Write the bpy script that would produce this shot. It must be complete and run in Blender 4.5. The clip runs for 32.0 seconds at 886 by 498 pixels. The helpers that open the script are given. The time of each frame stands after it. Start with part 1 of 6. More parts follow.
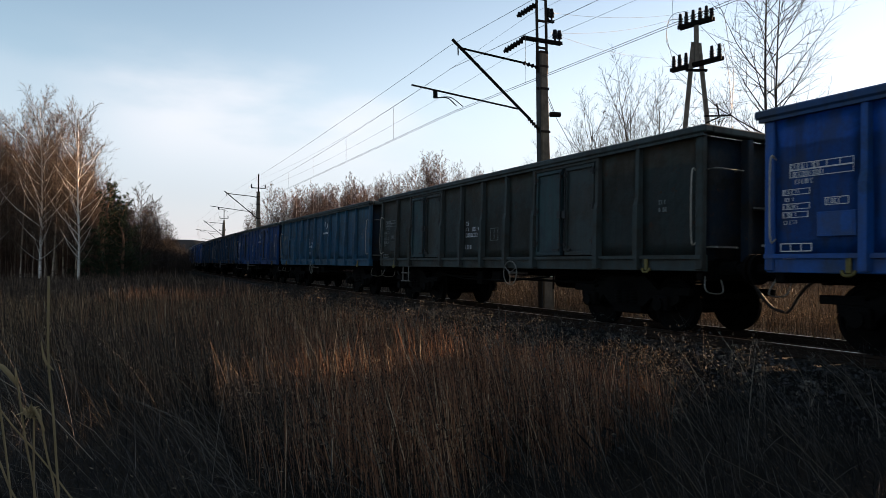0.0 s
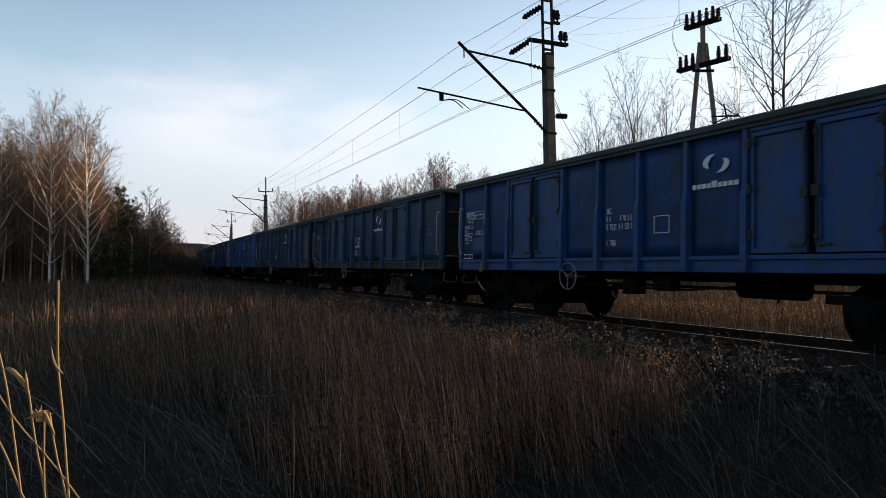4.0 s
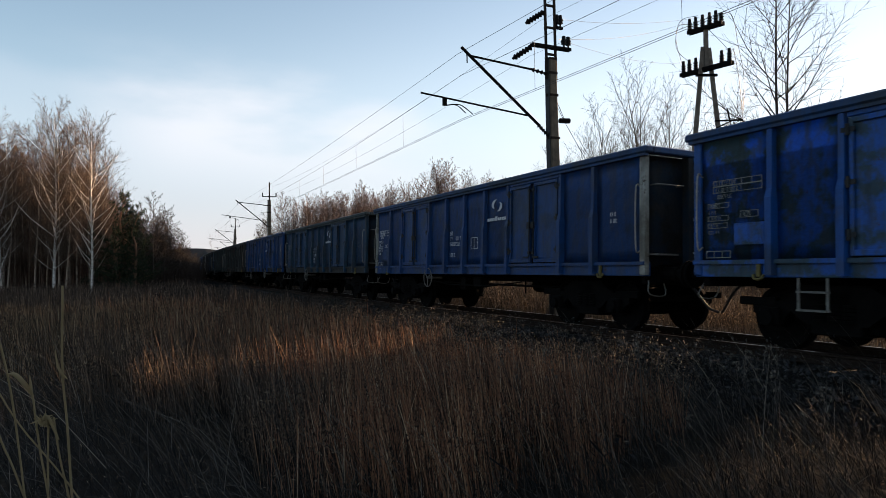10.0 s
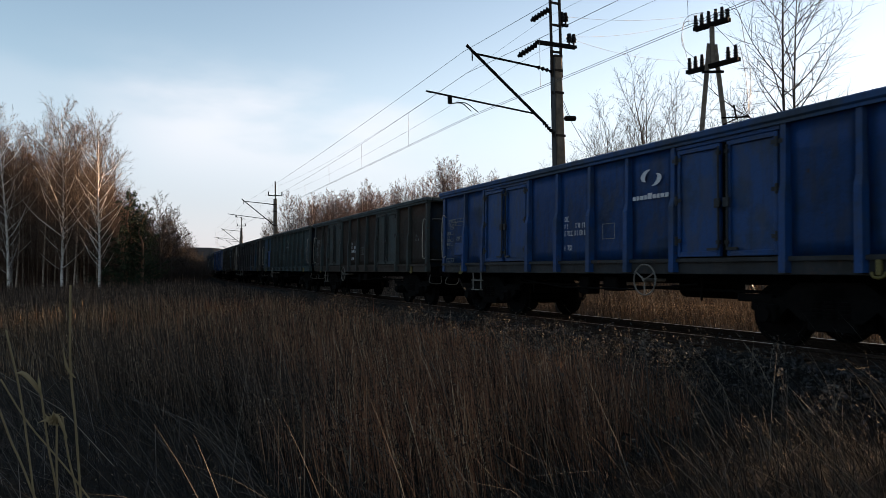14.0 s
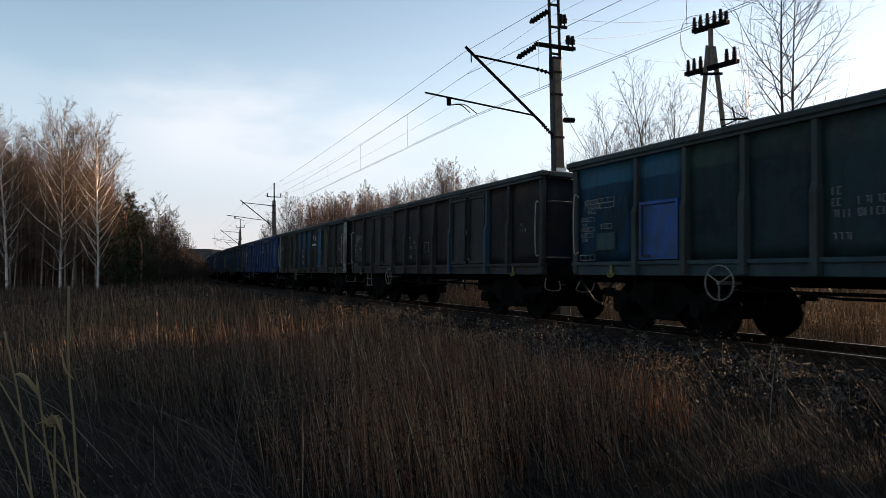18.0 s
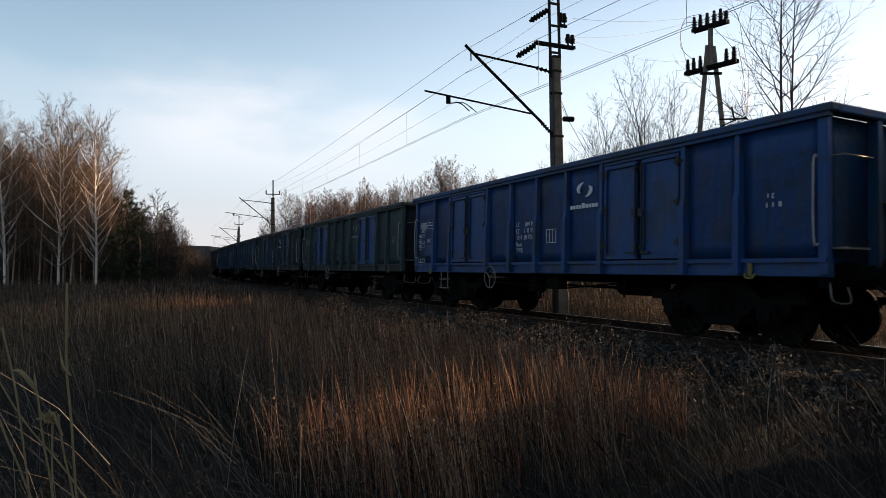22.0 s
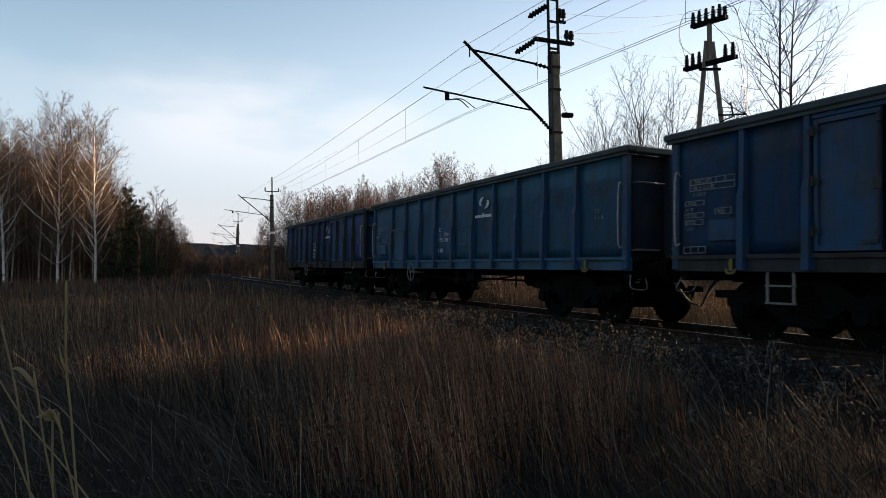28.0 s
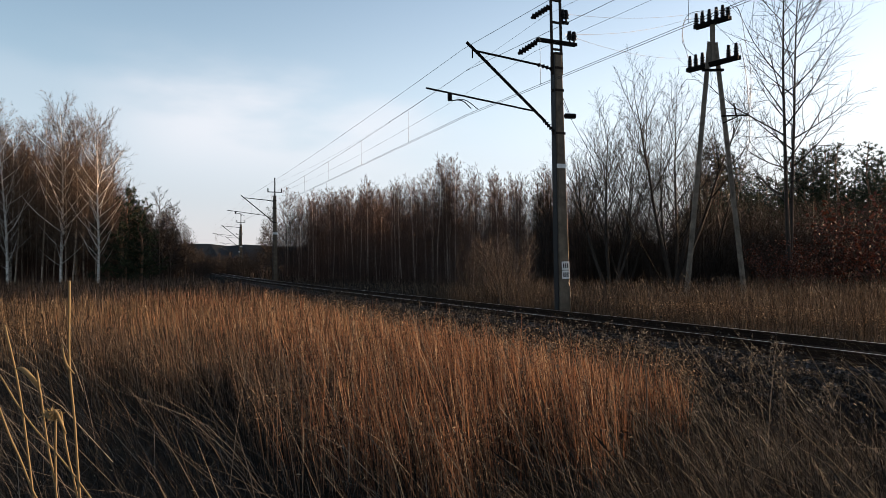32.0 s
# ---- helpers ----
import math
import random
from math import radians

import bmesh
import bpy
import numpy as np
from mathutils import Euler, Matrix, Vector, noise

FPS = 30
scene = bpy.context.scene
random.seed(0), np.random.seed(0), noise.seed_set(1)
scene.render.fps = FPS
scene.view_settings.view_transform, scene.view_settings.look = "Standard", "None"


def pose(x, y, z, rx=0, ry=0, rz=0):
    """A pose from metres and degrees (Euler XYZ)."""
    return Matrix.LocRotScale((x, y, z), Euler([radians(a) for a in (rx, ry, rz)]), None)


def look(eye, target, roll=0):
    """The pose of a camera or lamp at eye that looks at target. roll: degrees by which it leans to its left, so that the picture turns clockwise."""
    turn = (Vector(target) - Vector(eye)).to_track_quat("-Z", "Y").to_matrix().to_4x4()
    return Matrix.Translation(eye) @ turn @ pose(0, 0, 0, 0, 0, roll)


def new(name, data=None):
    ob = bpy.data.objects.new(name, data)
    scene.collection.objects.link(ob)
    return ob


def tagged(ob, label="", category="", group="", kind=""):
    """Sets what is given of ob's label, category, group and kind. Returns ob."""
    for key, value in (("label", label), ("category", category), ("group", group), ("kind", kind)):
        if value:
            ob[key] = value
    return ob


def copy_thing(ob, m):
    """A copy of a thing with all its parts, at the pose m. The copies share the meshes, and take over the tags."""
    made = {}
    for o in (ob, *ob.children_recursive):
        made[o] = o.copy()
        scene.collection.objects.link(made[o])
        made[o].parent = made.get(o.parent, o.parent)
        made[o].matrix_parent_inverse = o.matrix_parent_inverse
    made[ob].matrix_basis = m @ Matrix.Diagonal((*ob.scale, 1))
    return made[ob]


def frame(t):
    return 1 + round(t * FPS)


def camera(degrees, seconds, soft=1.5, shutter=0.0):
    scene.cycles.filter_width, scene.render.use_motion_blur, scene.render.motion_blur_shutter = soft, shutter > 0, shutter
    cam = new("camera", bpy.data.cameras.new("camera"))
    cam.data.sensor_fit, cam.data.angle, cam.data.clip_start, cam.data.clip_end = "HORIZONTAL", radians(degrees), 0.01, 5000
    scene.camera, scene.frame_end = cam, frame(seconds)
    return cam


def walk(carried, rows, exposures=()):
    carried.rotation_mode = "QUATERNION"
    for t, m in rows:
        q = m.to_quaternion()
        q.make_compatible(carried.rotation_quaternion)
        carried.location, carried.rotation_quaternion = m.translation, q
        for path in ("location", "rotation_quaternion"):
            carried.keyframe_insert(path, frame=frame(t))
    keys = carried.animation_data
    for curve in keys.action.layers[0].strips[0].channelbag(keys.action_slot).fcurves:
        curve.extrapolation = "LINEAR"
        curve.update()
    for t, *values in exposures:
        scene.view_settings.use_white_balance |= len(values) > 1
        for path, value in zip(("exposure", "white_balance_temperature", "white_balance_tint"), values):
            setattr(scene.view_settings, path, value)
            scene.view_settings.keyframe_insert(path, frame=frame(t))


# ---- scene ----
# ---- camera and its path (hand-held, standing beside the line) ----
EYE = (0.0, 0.0, 1.253)
PATH = [
    (0, -1.34, 0.94, 0.3), (0.5, -1.16, 1.06, 0.4), (1, -0.93, 1.07, 0.57), (1.5, -0.87, 1.12, 0.54), (2, -0.69, 1.14, 0.51), (2.5, -0.81, 1.16, 0.46),
    (3, -0.86, 1.14, 0.45), (3.5, -0.78, 1.12, 0.53), (5.5, -0.73, 1.29, 0.67), (6, -0.74, 1.16, 0.44), (6.5, -0.91, 1.22, 0.38), (7, -0.79, 1.28, 0.53),
    (7.5, -0.82, 1.37, 0.72), (8, -0.96, 1.58, 0.76), (8.5, -0.6, 1.5, 0.85), (9, -0.49, 1.43, 0.76), (9.5, -0.59, 1.41, 0.6), (10, -0.44, 1.56, 0.66),
    (10.5, -0.35, 1.55, 0.64), (11, -0.24, 1.6, 0.74), (11.5, -0.44, 1.55, 0.85), (12, -0.12, 1.54, 0.86), (12.5, -0.23, 1.28, 0.54), (13, -0.28, 1.27, 0.45),
    (13.5, -0.08, 1.42, 0.58), (14, 0.06, 1.42, 0.83), (14.5, -0.08, 1.4, 0.8), (16.5, -0.12, 1.47, 0.44), (17, -0.1, 1.68, 0.43), (17.5, -0.27, 1.71, 0.54),
    (18, -0.04, 1.55, 0.78), (18.5, -0.02, 1.68, 0.66), (19, -0.1, 1.7, 0.66), (19.5, -0.41, 1.51, 0.55), (20, -0.41, 1.38, 0.4), (20.5, -0.39, 1.31, 0.27),
    (21, -0.4, 1.4, 0.43), (21.5, -0.42, 1.47, 0.48), (22, -0.16, 1.4, 0.49), (22.5, -0.32, 1.49, 0.38), (23, -0.23, 1.49, 0.51), (23.5, -0.17, 1.35, 0.53),
    (24, -0.36, 1.32, 0.34), (24.5, -0.23, 1.12, 0.47), (25, -0.17, 1.2, 0.54), (25.5, -0.22, 1.26, 0.52), (27.5, -0.2, 0.97, 0.45), (28, -0.22, 1.11, 0.67),
    (28.5, -0.12, 1.23, 0.71), (29, -0.22, 1.11, 0.67), (29.5, -0.09, 1.23, 0.7), (30, -0.08, 1.17, 0.63), (30.5, -0.11, 1.18, 0.61), (31, -0.07, 1.12, 0.69),
    (31.5, -0.03, 1.06, 0.66), (32, -0, 1.18, 0.6),
]
cam = camera(67.54, 32.0, 0.5, 0.1)
walk(cam, [(t, pose(*EYE, 90 + pitch, roll, yaw)) for t, yaw, pitch, roll in PATH], [(0, 1.9), (30, 1.9), (32, 1.8)])

# ---- sky and sun ----
SUN_TURN = 29.0       # degrees ahead of the world's +x
SUN_HEIGHT = 9.5
world = bpy.data.worlds.new("evening_sky")
scene.world = world
world.use_nodes = True
wn, wl = world.node_tree.nodes, world.node_tree.links
wn.clear()
sky = wn.new("ShaderNodeTexSky")
sky.sky_type = "NISHITA"
sky.sun_disc = False
sky.sun_elevation = radians(SUN_HEIGHT)
sky.sun_rotation = radians(90 - SUN_TURN)
sky.air_density, sky.dust_density, sky.ozone_density = 1.0, 0.6, 2.0
coord = wn.new("ShaderNodeTexCoord")
axes = wn.new("ShaderNodeSeparateXYZ")
wl.new(coord.outputs["Generated"], axes.inputs["Vector"])


def sky_range(value, a, b, c, d):
    m = wn.new("ShaderNodeMapRange")
    m.interpolation_type = "SMOOTHSTEP"
    for k, v in zip(("From Min", "From Max", "To Min", "To Max"), (a, b, c, d)):
        m.inputs[k].default_value = v
    wl.new(value, m.inputs["Value"])
    return m.outputs["Result"]


def sky_mix(fac, a, b):
    m = wn.new("ShaderNodeMix")
    m.data_type = "RGBA"
    for k, v in (("Factor", fac), ("A", a), ("B", b)):
        if isinstance(v, bpy.types.NodeSocket):
            wl.new(v, m.inputs[k])
        else:
            m.inputs[k].default_value = (*v, 1)
    return m.outputs["Result"]


# thin haze, thickest at the horizon and brightest towards the sun
side = sky_range(axes.outputs["X"], -0.62, 0.5, 0, 1)
haze = sky_mix(side, (2.75, 3.55, 4.1), (5.8, 6.1, 6.4))
low = sky_mix(sky_range(axes.outputs["Z"], 0.0, 0.26, 1, 0), haze, (3.6, 3.5, 3.8))
veiled = sky_mix(sky_range(axes.outputs["Z"], 0.0, 0.5, 0.86, 0.15), sky.outputs["Color"], low)
stretch = wn.new("ShaderNodeMapping")
stretch.inputs["Scale"].default_value = (1.0, 1.0, 3.0)
stretch.inputs["Location"].default_value = (1.7, 0.4, 0.3)
wl.new(coord.outputs["Generated"], stretch.inputs["Vector"])
puffs = wn.new("ShaderNodeTexNoise")
puffs.inputs["Scale"].default_value = 2.6
puffs.inputs["Detail"].default_value = 6
puffs.inputs["Roughness"].default_value = 0.45
wl.new(stretch.outputs["Vector"], puffs.inputs["Vector"])
band = wn.new("ShaderNodeMath")
band.operation = "MULTIPLY"
wl.new(sky_range(axes.outputs["Z"], 0.08, 0.2, 0, 1), band.inputs[0])
wl.new(sky_range(axes.outputs["Z"], 0.23, 0.33, 1, 0.0), band.inputs[1])
bank = wn.new("ShaderNodeMath")
bank.operation = "MULTIPLY"
wl.new(sky_range(axes.outputs["X"], -0.5, -0.34, 0.25, 1), bank.inputs[0])
wl.new(sky_range(axes.outputs["X"], -0.16, 0.06, 1, 0.25), bank.inputs[1])
both = wn.new("ShaderNodeMath")
both.operation = "MULTIPLY"
wl.new(bank.outputs["Value"], both.inputs[0])
wl.new(band.outputs["Value"], both.inputs[1])
amount = wn.new("ShaderNodeMath")
amount.operation = "MULTIPLY"
wl.new(sky_range(puffs.outputs["Fac"], 0.4, 0.6, 0.05, 0.6), amount.inputs[0])
wl.new(both.outputs["Value"], amount.inputs[1])
cloudy = sky_mix(amount.outputs["Value"], veiled, (4.9, 4.75, 4.95))
glow = wn.new("ShaderNodeBackground")
glow.inputs["Strength"].default_value = 0.0605
wl.new(cloudy, glow.inputs["Color"])
wl.new(glow.outputs["Background"], wn.new("ShaderNodeOutputWorld").inputs["Surface"])

sun_data = bpy.data.lights.new("sun", "SUN")
sun_data.energy, sun_data.angle, sun_data.color = 4.3, radians(0.8), (1.0, 0.66, 0.40)
sun = new("sun", sun_data)
sun_way = Vector((math.cos(radians(SUN_TURN)) * math.cos(radians(SUN_HEIGHT)), math.sin(radians(SUN_TURN)) * math.cos(radians(SUN_HEIGHT)), math.sin(radians(SUN_HEIGHT))))
sun.matrix_world = look(sun_way * 300, (0, 0, 0))

# ---- materials ----
def nodes_of(name, rough=0.8, metal=0.0):
    m = bpy.data.materials.new(name)
    m.use_nodes = True
    n, l = m.node_tree.nodes, m.node_tree.links
    b = n["Principled BSDF"]
    b.inputs["Roughness"].default_value, b.inputs["Metallic"].default_value = rough, metal
    b.inputs["Specular IOR Level"].default_value = 0.3
    return m, n, l, b


def noise_node(n, l, vec, scale, detail=4, rough=0.55):
    t = n.new("ShaderNodeTexNoise")
    t.inputs["Scale"].default_value, t.inputs["Detail"].default_value, t.inputs["Roughness"].default_value = scale, detail, rough
    if vec is not None:
        l.new(vec, t.inputs["Vector"])
    return t.outputs["Fac"]


def ramp_node(n, l, fac, stops):
    r = n.new("ShaderNodeValToRGB")
    e = r.color_ramp.elements
    while len(e) < len(stops):
        e.new(0.5)
    for x, (p, c) in zip(e, stops):
        x.position, x.color = p, (*c, 1) if len(c) == 3 else c
    l.new(fac, r.inputs["Fac"])
    return r.outputs["Color"]


def mix_node(n, l, fac, a, b, kind="MIX"):
    m = n.new("ShaderNodeMix")
    m.data_type, m.blend_type = "RGBA", kind
    for sock, v in (("Factor", fac), ("A", a), ("B", b)):
        if isinstance(v, bpy.types.NodeSocket):
            l.new(v, m.inputs[sock])
        elif isinstance(v, (int, float)):
            m.inputs[sock].default_value = v
        else:
            m.inputs[sock].default_value = (*v, 1)
    return m.outputs["Result"]


def bump_node(n, l, b, fac, strength, distance):
    t = n.new("ShaderNodeBump")
    t.inputs["Strength"].default_value, t.inputs["Distance"].default_value = strength, distance
    l.new(fac, t.inputs["Height"])
    l.new(t.outputs["Normal"], b.inputs["Normal"])


def shifted(n, l):
    """Object space, moved by a random amount for each object."""
    c, i, a = n.new("ShaderNodeTexCoord"), n.new("ShaderNodeObjectInfo"), n.new("ShaderNodeVectorMath")
    s = n.new("ShaderNodeVectorMath")
    s.operation = "SCALE"
    s.inputs[0].default_value = (37.0, 53.0, 29.0)
    l.new(i.outputs["Random"], s.inputs["Scale"])
    l.new(c.outputs["Object"], a.inputs[0])
    l.new(s.outputs["Vector"], a.inputs[1])
    return a.outputs["Vector"], i.outputs["Random"]


def paint(name, main, worn, amount=0.35, rust=0.25, rough=0.5, blotch=1.1):
    """Old wagon paint: faded blotches, grime and rust specks."""
    m, n, l, b = nodes_of(name, rough)
    b.inputs["Specular IOR Level"].default_value = 0.22
    v, rnd = shifted(n, l)
    big = noise_node(n, l, v, blotch, 5, 0.6)
    c = mix_node(n, l, ramp_node(n, l, big, [(0.31 + amount * 0.22, (0, 0, 0)), (0.41 + amount * 0.22, (1, 1, 1))]), worn, main) if amount else mix_node(n, l, 0.5, main, main)
    fine = noise_node(n, l, v, 24, 6, 0.7)
    c = mix_node(n, l, 0.5, c, ramp_node(n, l, fine, [(0.3, (0.35, 0.35, 0.35)), (0.7, (0.75, 0.75, 0.75))]), "OVERLAY")
    streak = n.new("ShaderNodeMapping")
    streak.inputs["Scale"].default_value = (9, 9, 0.8)
    l.new(v, streak.inputs["Vector"])
    runs = noise_node(n, l, streak.outputs["Vector"], 1.0, 5, 0.6)
    c = mix_node(n, l, ramp_node(n, l, runs, [(0.5, (0, 0, 0)), (0.74, (0.5, 0.5, 0.5))]), c, (0.012, 0.0145, 0.013))
    daubs = n.new("ShaderNodeMapping")
    daubs.inputs["Rotation"].default_value = (0, 0.7, 0)
    daubs.inputs["Scale"].default_value = (2.2, 1.0, 0.9)
    l.new(v, daubs.inputs["Vector"])
    touch = noise_node(n, l, daubs.outputs["Vector"], blotch * 1.9, 3, 0.5)
    c = mix_node(n, l, ramp_node(n, l, touch, [(0.5, (0, 0, 0)), (0.62, (0.55, 0.55, 0.55))]), c, tuple(0.6 * a + 0.02 for a in worn))
    specks = noise_node(n, l, v, 5.5, 8, 0.75)
    c = mix_node(n, l, ramp_node(n, l, specks, [(0.66 - rust * 0.2, (0, 0, 0)), (0.72 - rust * 0.15, (1, 1, 1))]), c, (0.045, 0.024, 0.015))
    l.new(c, b.inputs["Base Color"])
    l.new(ramp_node(n, l, fine, [(0.3, (rough - 0.12,) * 3), (0.7, (rough + 0.25,) * 3)]), b.inputs["Roughness"])
    bump_node(n, l, b, noise_node(n, l, v, 3.0, 4), 0.4, 0.05)
    return m


def plain(name, a, b_, scale=6.0, rough=0.8, metal=0.0, bump=0.3, dist=0.02, island=0.0):
    """Two-colour mottled surface; island: how much single pieces differ."""
    m, n, l, b = nodes_of(name, rough, metal)
    v, rnd = shifted(n, l)
    f = noise_node(n, l, v, scale, 6, 0.65)
    c = ramp_node(n, l, f, [(0.3, a), (0.7, b_)])
    if island:
        g = n.new("ShaderNodeNewGeometry")
        c = mix_node(n, l, island, c, ramp_node(n, l, g.outputs["Random Per Island"], [(0.0, tuple(x * 0.45 for x in a)), (1.0, tuple(min(1, x * 1.5) for x in b_))]))
    l.new(c, b.inputs["Base Color"])
    if bump:
        bump_node(n, l, b, noise_node(n, l, v, scale * 4, 5), bump, dist)
    return m


def blades(name, stops, rough=0.85, glow_through=0.4):
    """Dry stems and twigs: every blade has its own tint and passes some light."""
    m, n, l, b = nodes_of(name, rough)
    g = n.new("ShaderNodeNewGeometry")
    c = ramp_node(n, l, g.outputs["Random Per Island"], stops)
    t = n.new("ShaderNodeTexCoord")
    patch = noise_node(n, l, t.outputs["Object"], 0.35, 4, 0.6)
    c = mix_node(n, l, 0.6, c, ramp_node(n, l, patch, [(0.3, (0.32, 0.34, 0.38)), (0.7, (0.68, 0.62, 0.55))]), "OVERLAY")
    l.new(c, b.inputs["Base Color"])
    thin, both_ = n.new("ShaderNodeBsdfTranslucent"), n.new("ShaderNodeMixShader")
    both_.inputs["Fac"].default_value = glow_through
    l.new(c, thin.inputs["Color"])
    l.new(b.outputs["BSDF"], both_.inputs[1])
    l.new(thin.outputs["BSDF"], both_.inputs[2])
    l.new(both_.outputs["Shader"], n["Material Output"].inputs["Surface"])
    return m


# grime taken down to near black: shade below the wagons is in the colour
UNDER = plain("underframe_shade_grime", (0.0016, 0.0016, 0.0016), (0.0054, 0.0049, 0.0043), 8, 0.9)
RAIL = plain("rusty_rail", (0.012, 0.008, 0.006), (0.03, 0.02, 0.015), 20, 0.7, 0.2)
RAIL_TOP = plain("polished_rail_head", (0.09, 0.08, 0.075), (0.17, 0.155, 0.145), 20, 0.3, 1.0, 0)
WHITE = plain("stencil_white", (0.33, 0.34, 0.35), (0.58, 0.59, 0.60), 30, 0.7, 0, 0)
YELLOW = plain("lifting_hook_yellow", (0.0700, 0.0560, 0.0160), (0.1400, 0.1100, 0.0280), 12, 0.6)
PALE = plain("bare_handrail", (0.2100, 0.1890, 0.1540), (0.3360, 0.3080, 0.2520), 14, 0.6)
RUBBER = plain("black_rubber", (0.008, 0.008, 0.008), (0.02, 0.02, 0.02), 12, 0.7)
CONCRETE = plain("weathered_concrete", (0.058, 0.045, 0.033), (0.15, 0.118, 0.084), 3.0, 0.9, 0, 0.5)
MAST = plain("rusty_mast_steel", (0.0150, 0.0110, 0.0090), (0.0360, 0.0260, 0.0200), 6, 0.75, 0.2)
IRON = plain("blackened_iron", (0.003, 0.0028, 0.0026), (0.008, 0.007, 0.006), 6, 0.85)
PALE_CONCRETE = plain("sun_bleached_concrete", (0.07, 0.058, 0.045), (0.19, 0.16, 0.125), 3.0, 0.9, 0, 0.5)
INSUL = plain("brown_porcelain", (0.004, 0.003, 0.003), (0.01, 0.008, 0.007), 8, 0.3, 0, 0)
CABLE = plain("dark_wire", (0.03, 0.03, 0.03), (0.07, 0.065, 0.06), 5, 0.5, 0.6, 0)
SIGN = plain("white_enamel", (0.5, 0.5, 0.48), (0.7, 0.7, 0.68), 8, 0.5)
BLACK = plain("black_print", (0.012, 0.012, 0.012), (0.02, 0.02, 0.02), 8, 0.6, 0, 0)
STONE = plain("grey_ballast", (0.008, 0.008, 0.0085), (0.07, 0.07, 0.073), 9, 0.9, 0, 0.4, 0.02, 0.5)
# bed dirt darkened by the shade along the train, put into its colour
BED = plain("shade_dark_ballast_dirt", (0.0029, 0.0029, 0.0026), (0.0096, 0.0091, 0.0086), 14, 0.95, 0, 0.8, 0.05)
SOIL = plain("matted_dry_grass_soil", (0.0096, 0.0072, 0.0056), (0.0320, 0.0240, 0.0160), 3.5, 0.95, 0, 0.8, 0.06)
SLEEPER = plain("oily_sleeper", (0.0100, 0.0090, 0.0080), (0.0300, 0.0275, 0.0250), 6, 0.9)
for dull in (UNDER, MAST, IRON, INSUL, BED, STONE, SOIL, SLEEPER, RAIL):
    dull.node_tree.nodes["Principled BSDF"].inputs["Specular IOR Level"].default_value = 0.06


# ---- helpers for shapes ----
def part(name, bm, material, parent=None, label=""):
    me = bpy.data.meshes.new(name)
    bm.to_mesh(me)
    bm.free()
    me.materials.append(material)
    ob = new(name, me)
    ob.parent = parent
    return tagged(ob, label)


def mesh_of(name, verts, faces, material, smooth=False):
    me = bpy.data.meshes.new(name)
    me.from_pydata(verts, [], faces)
    me.materials.append(material)
    if smooth:
        me.polygons.foreach_set("use_smooth", [True] * len(me.polygons))
    return me


def box(bm, x0, x1, y0, y1, z0, z1, bevel=0.0):
    m = Matrix.Translation(((x0 + x1) / 2, (y0 + y1) / 2, (z0 + z1) / 2)) @ Matrix.Diagonal((abs(x1 - x0), abs(y1 - y0), abs(z1 - z0), 1))
    r = bmesh.ops.create_cube(bm, size=1, matrix=m)
    if bevel:
        bmesh.ops.bevel(bm, geom=list({e for v in r["verts"] for e in v.link_edges}), offset=bevel, segments=1, affect="EDGES")
    return r


def rod(bm, p, q, r, sides=8, r2=None):
    p, q = Vector(p), Vector(q)
    d = q - p
    m = Matrix.Translation((p + q) / 2) @ d.to_track_quat("Z", "Y").to_matrix().to_4x4()
    bmesh.ops.create_cone(bm, cap_ends=True, segments=sides, radius1=r, radius2=r if r2 is None else r2, depth=d.length, matrix=m)


def pipe(bm, points, r, sides=6):
    """One bent tube through the points."""
    pts = [Vector(p) for p in points]
    rings = []
    for i, p in enumerate(pts):
        d = (pts[min(i + 1, len(pts) - 1)] - pts[max(i - 1, 0)]).normalized()
        a = d.cross(Vector((0.31, 0.95, 0.05))).normalized()
        b = d.cross(a)
        rings.append([bm.verts.new(p + (a * math.cos(t) + b * math.sin(t)) * r) for t in [2 * math.pi * j / sides for j in range(sides)]])
    for p, q in zip(rings, rings[1:]):
        for j in range(sides):
            bm.faces.new((p[j], p[(j + 1) % sides], q[(j + 1) % sides], q[j])).smooth = True
    bm.faces.new(rings[0])
    bm.faces.new(rings[-1])


def bar_between(bm, p, q, w, h):
    """A square bar from p to q."""
    p, q = Vector(p), Vector(q)
    d = q - p
    m = Matrix.Translation((p + q) / 2) @ d.to_track_quat("Z", "Y").to_matrix().to_4x4() @ Matrix.Diagonal((w, h, d.length, 1))
    bmesh.ops.create_cube(bm, size=1, matrix=m)


# ---- the line of the track ----
LEAN = 1.58           # cant, degrees: the near rail lies higher
S = np.arange(-130, 330.01, 0.5)
BEND = 0.456277 - 0.0687736 * S / 100 - 0.0248501 * (S / 100) ** 2
TX, TY = np.concatenate([[0], np.cumsum(-np.sin(BEND[1:] + BEND[:-1] * 0) * 0.5)]), np.concatenate([[0], np.cumsum(np.cos(BEND[1:]) * 0.5)])
_i = int(np.argmin(abs(S)))
TX, TY = TX - TX[_i] + 5.3073, TY - TY[_i] + 10.661


def track(s, across=0.0, up=0.0):
    """World place at s metres back along the line; across: towards the camera's side; up: over the rail tops, in the canted plane."""
    a, g = np.interp(s, S, BEND), radians(LEAN)
    k = across * math.cos(g) - up * math.sin(g)
    return Vector((np.interp(s, S, TX) - k * math.cos(a), np.interp(s, S, TY) - k * math.sin(a), up * math.cos(g) + across * math.sin(g)))


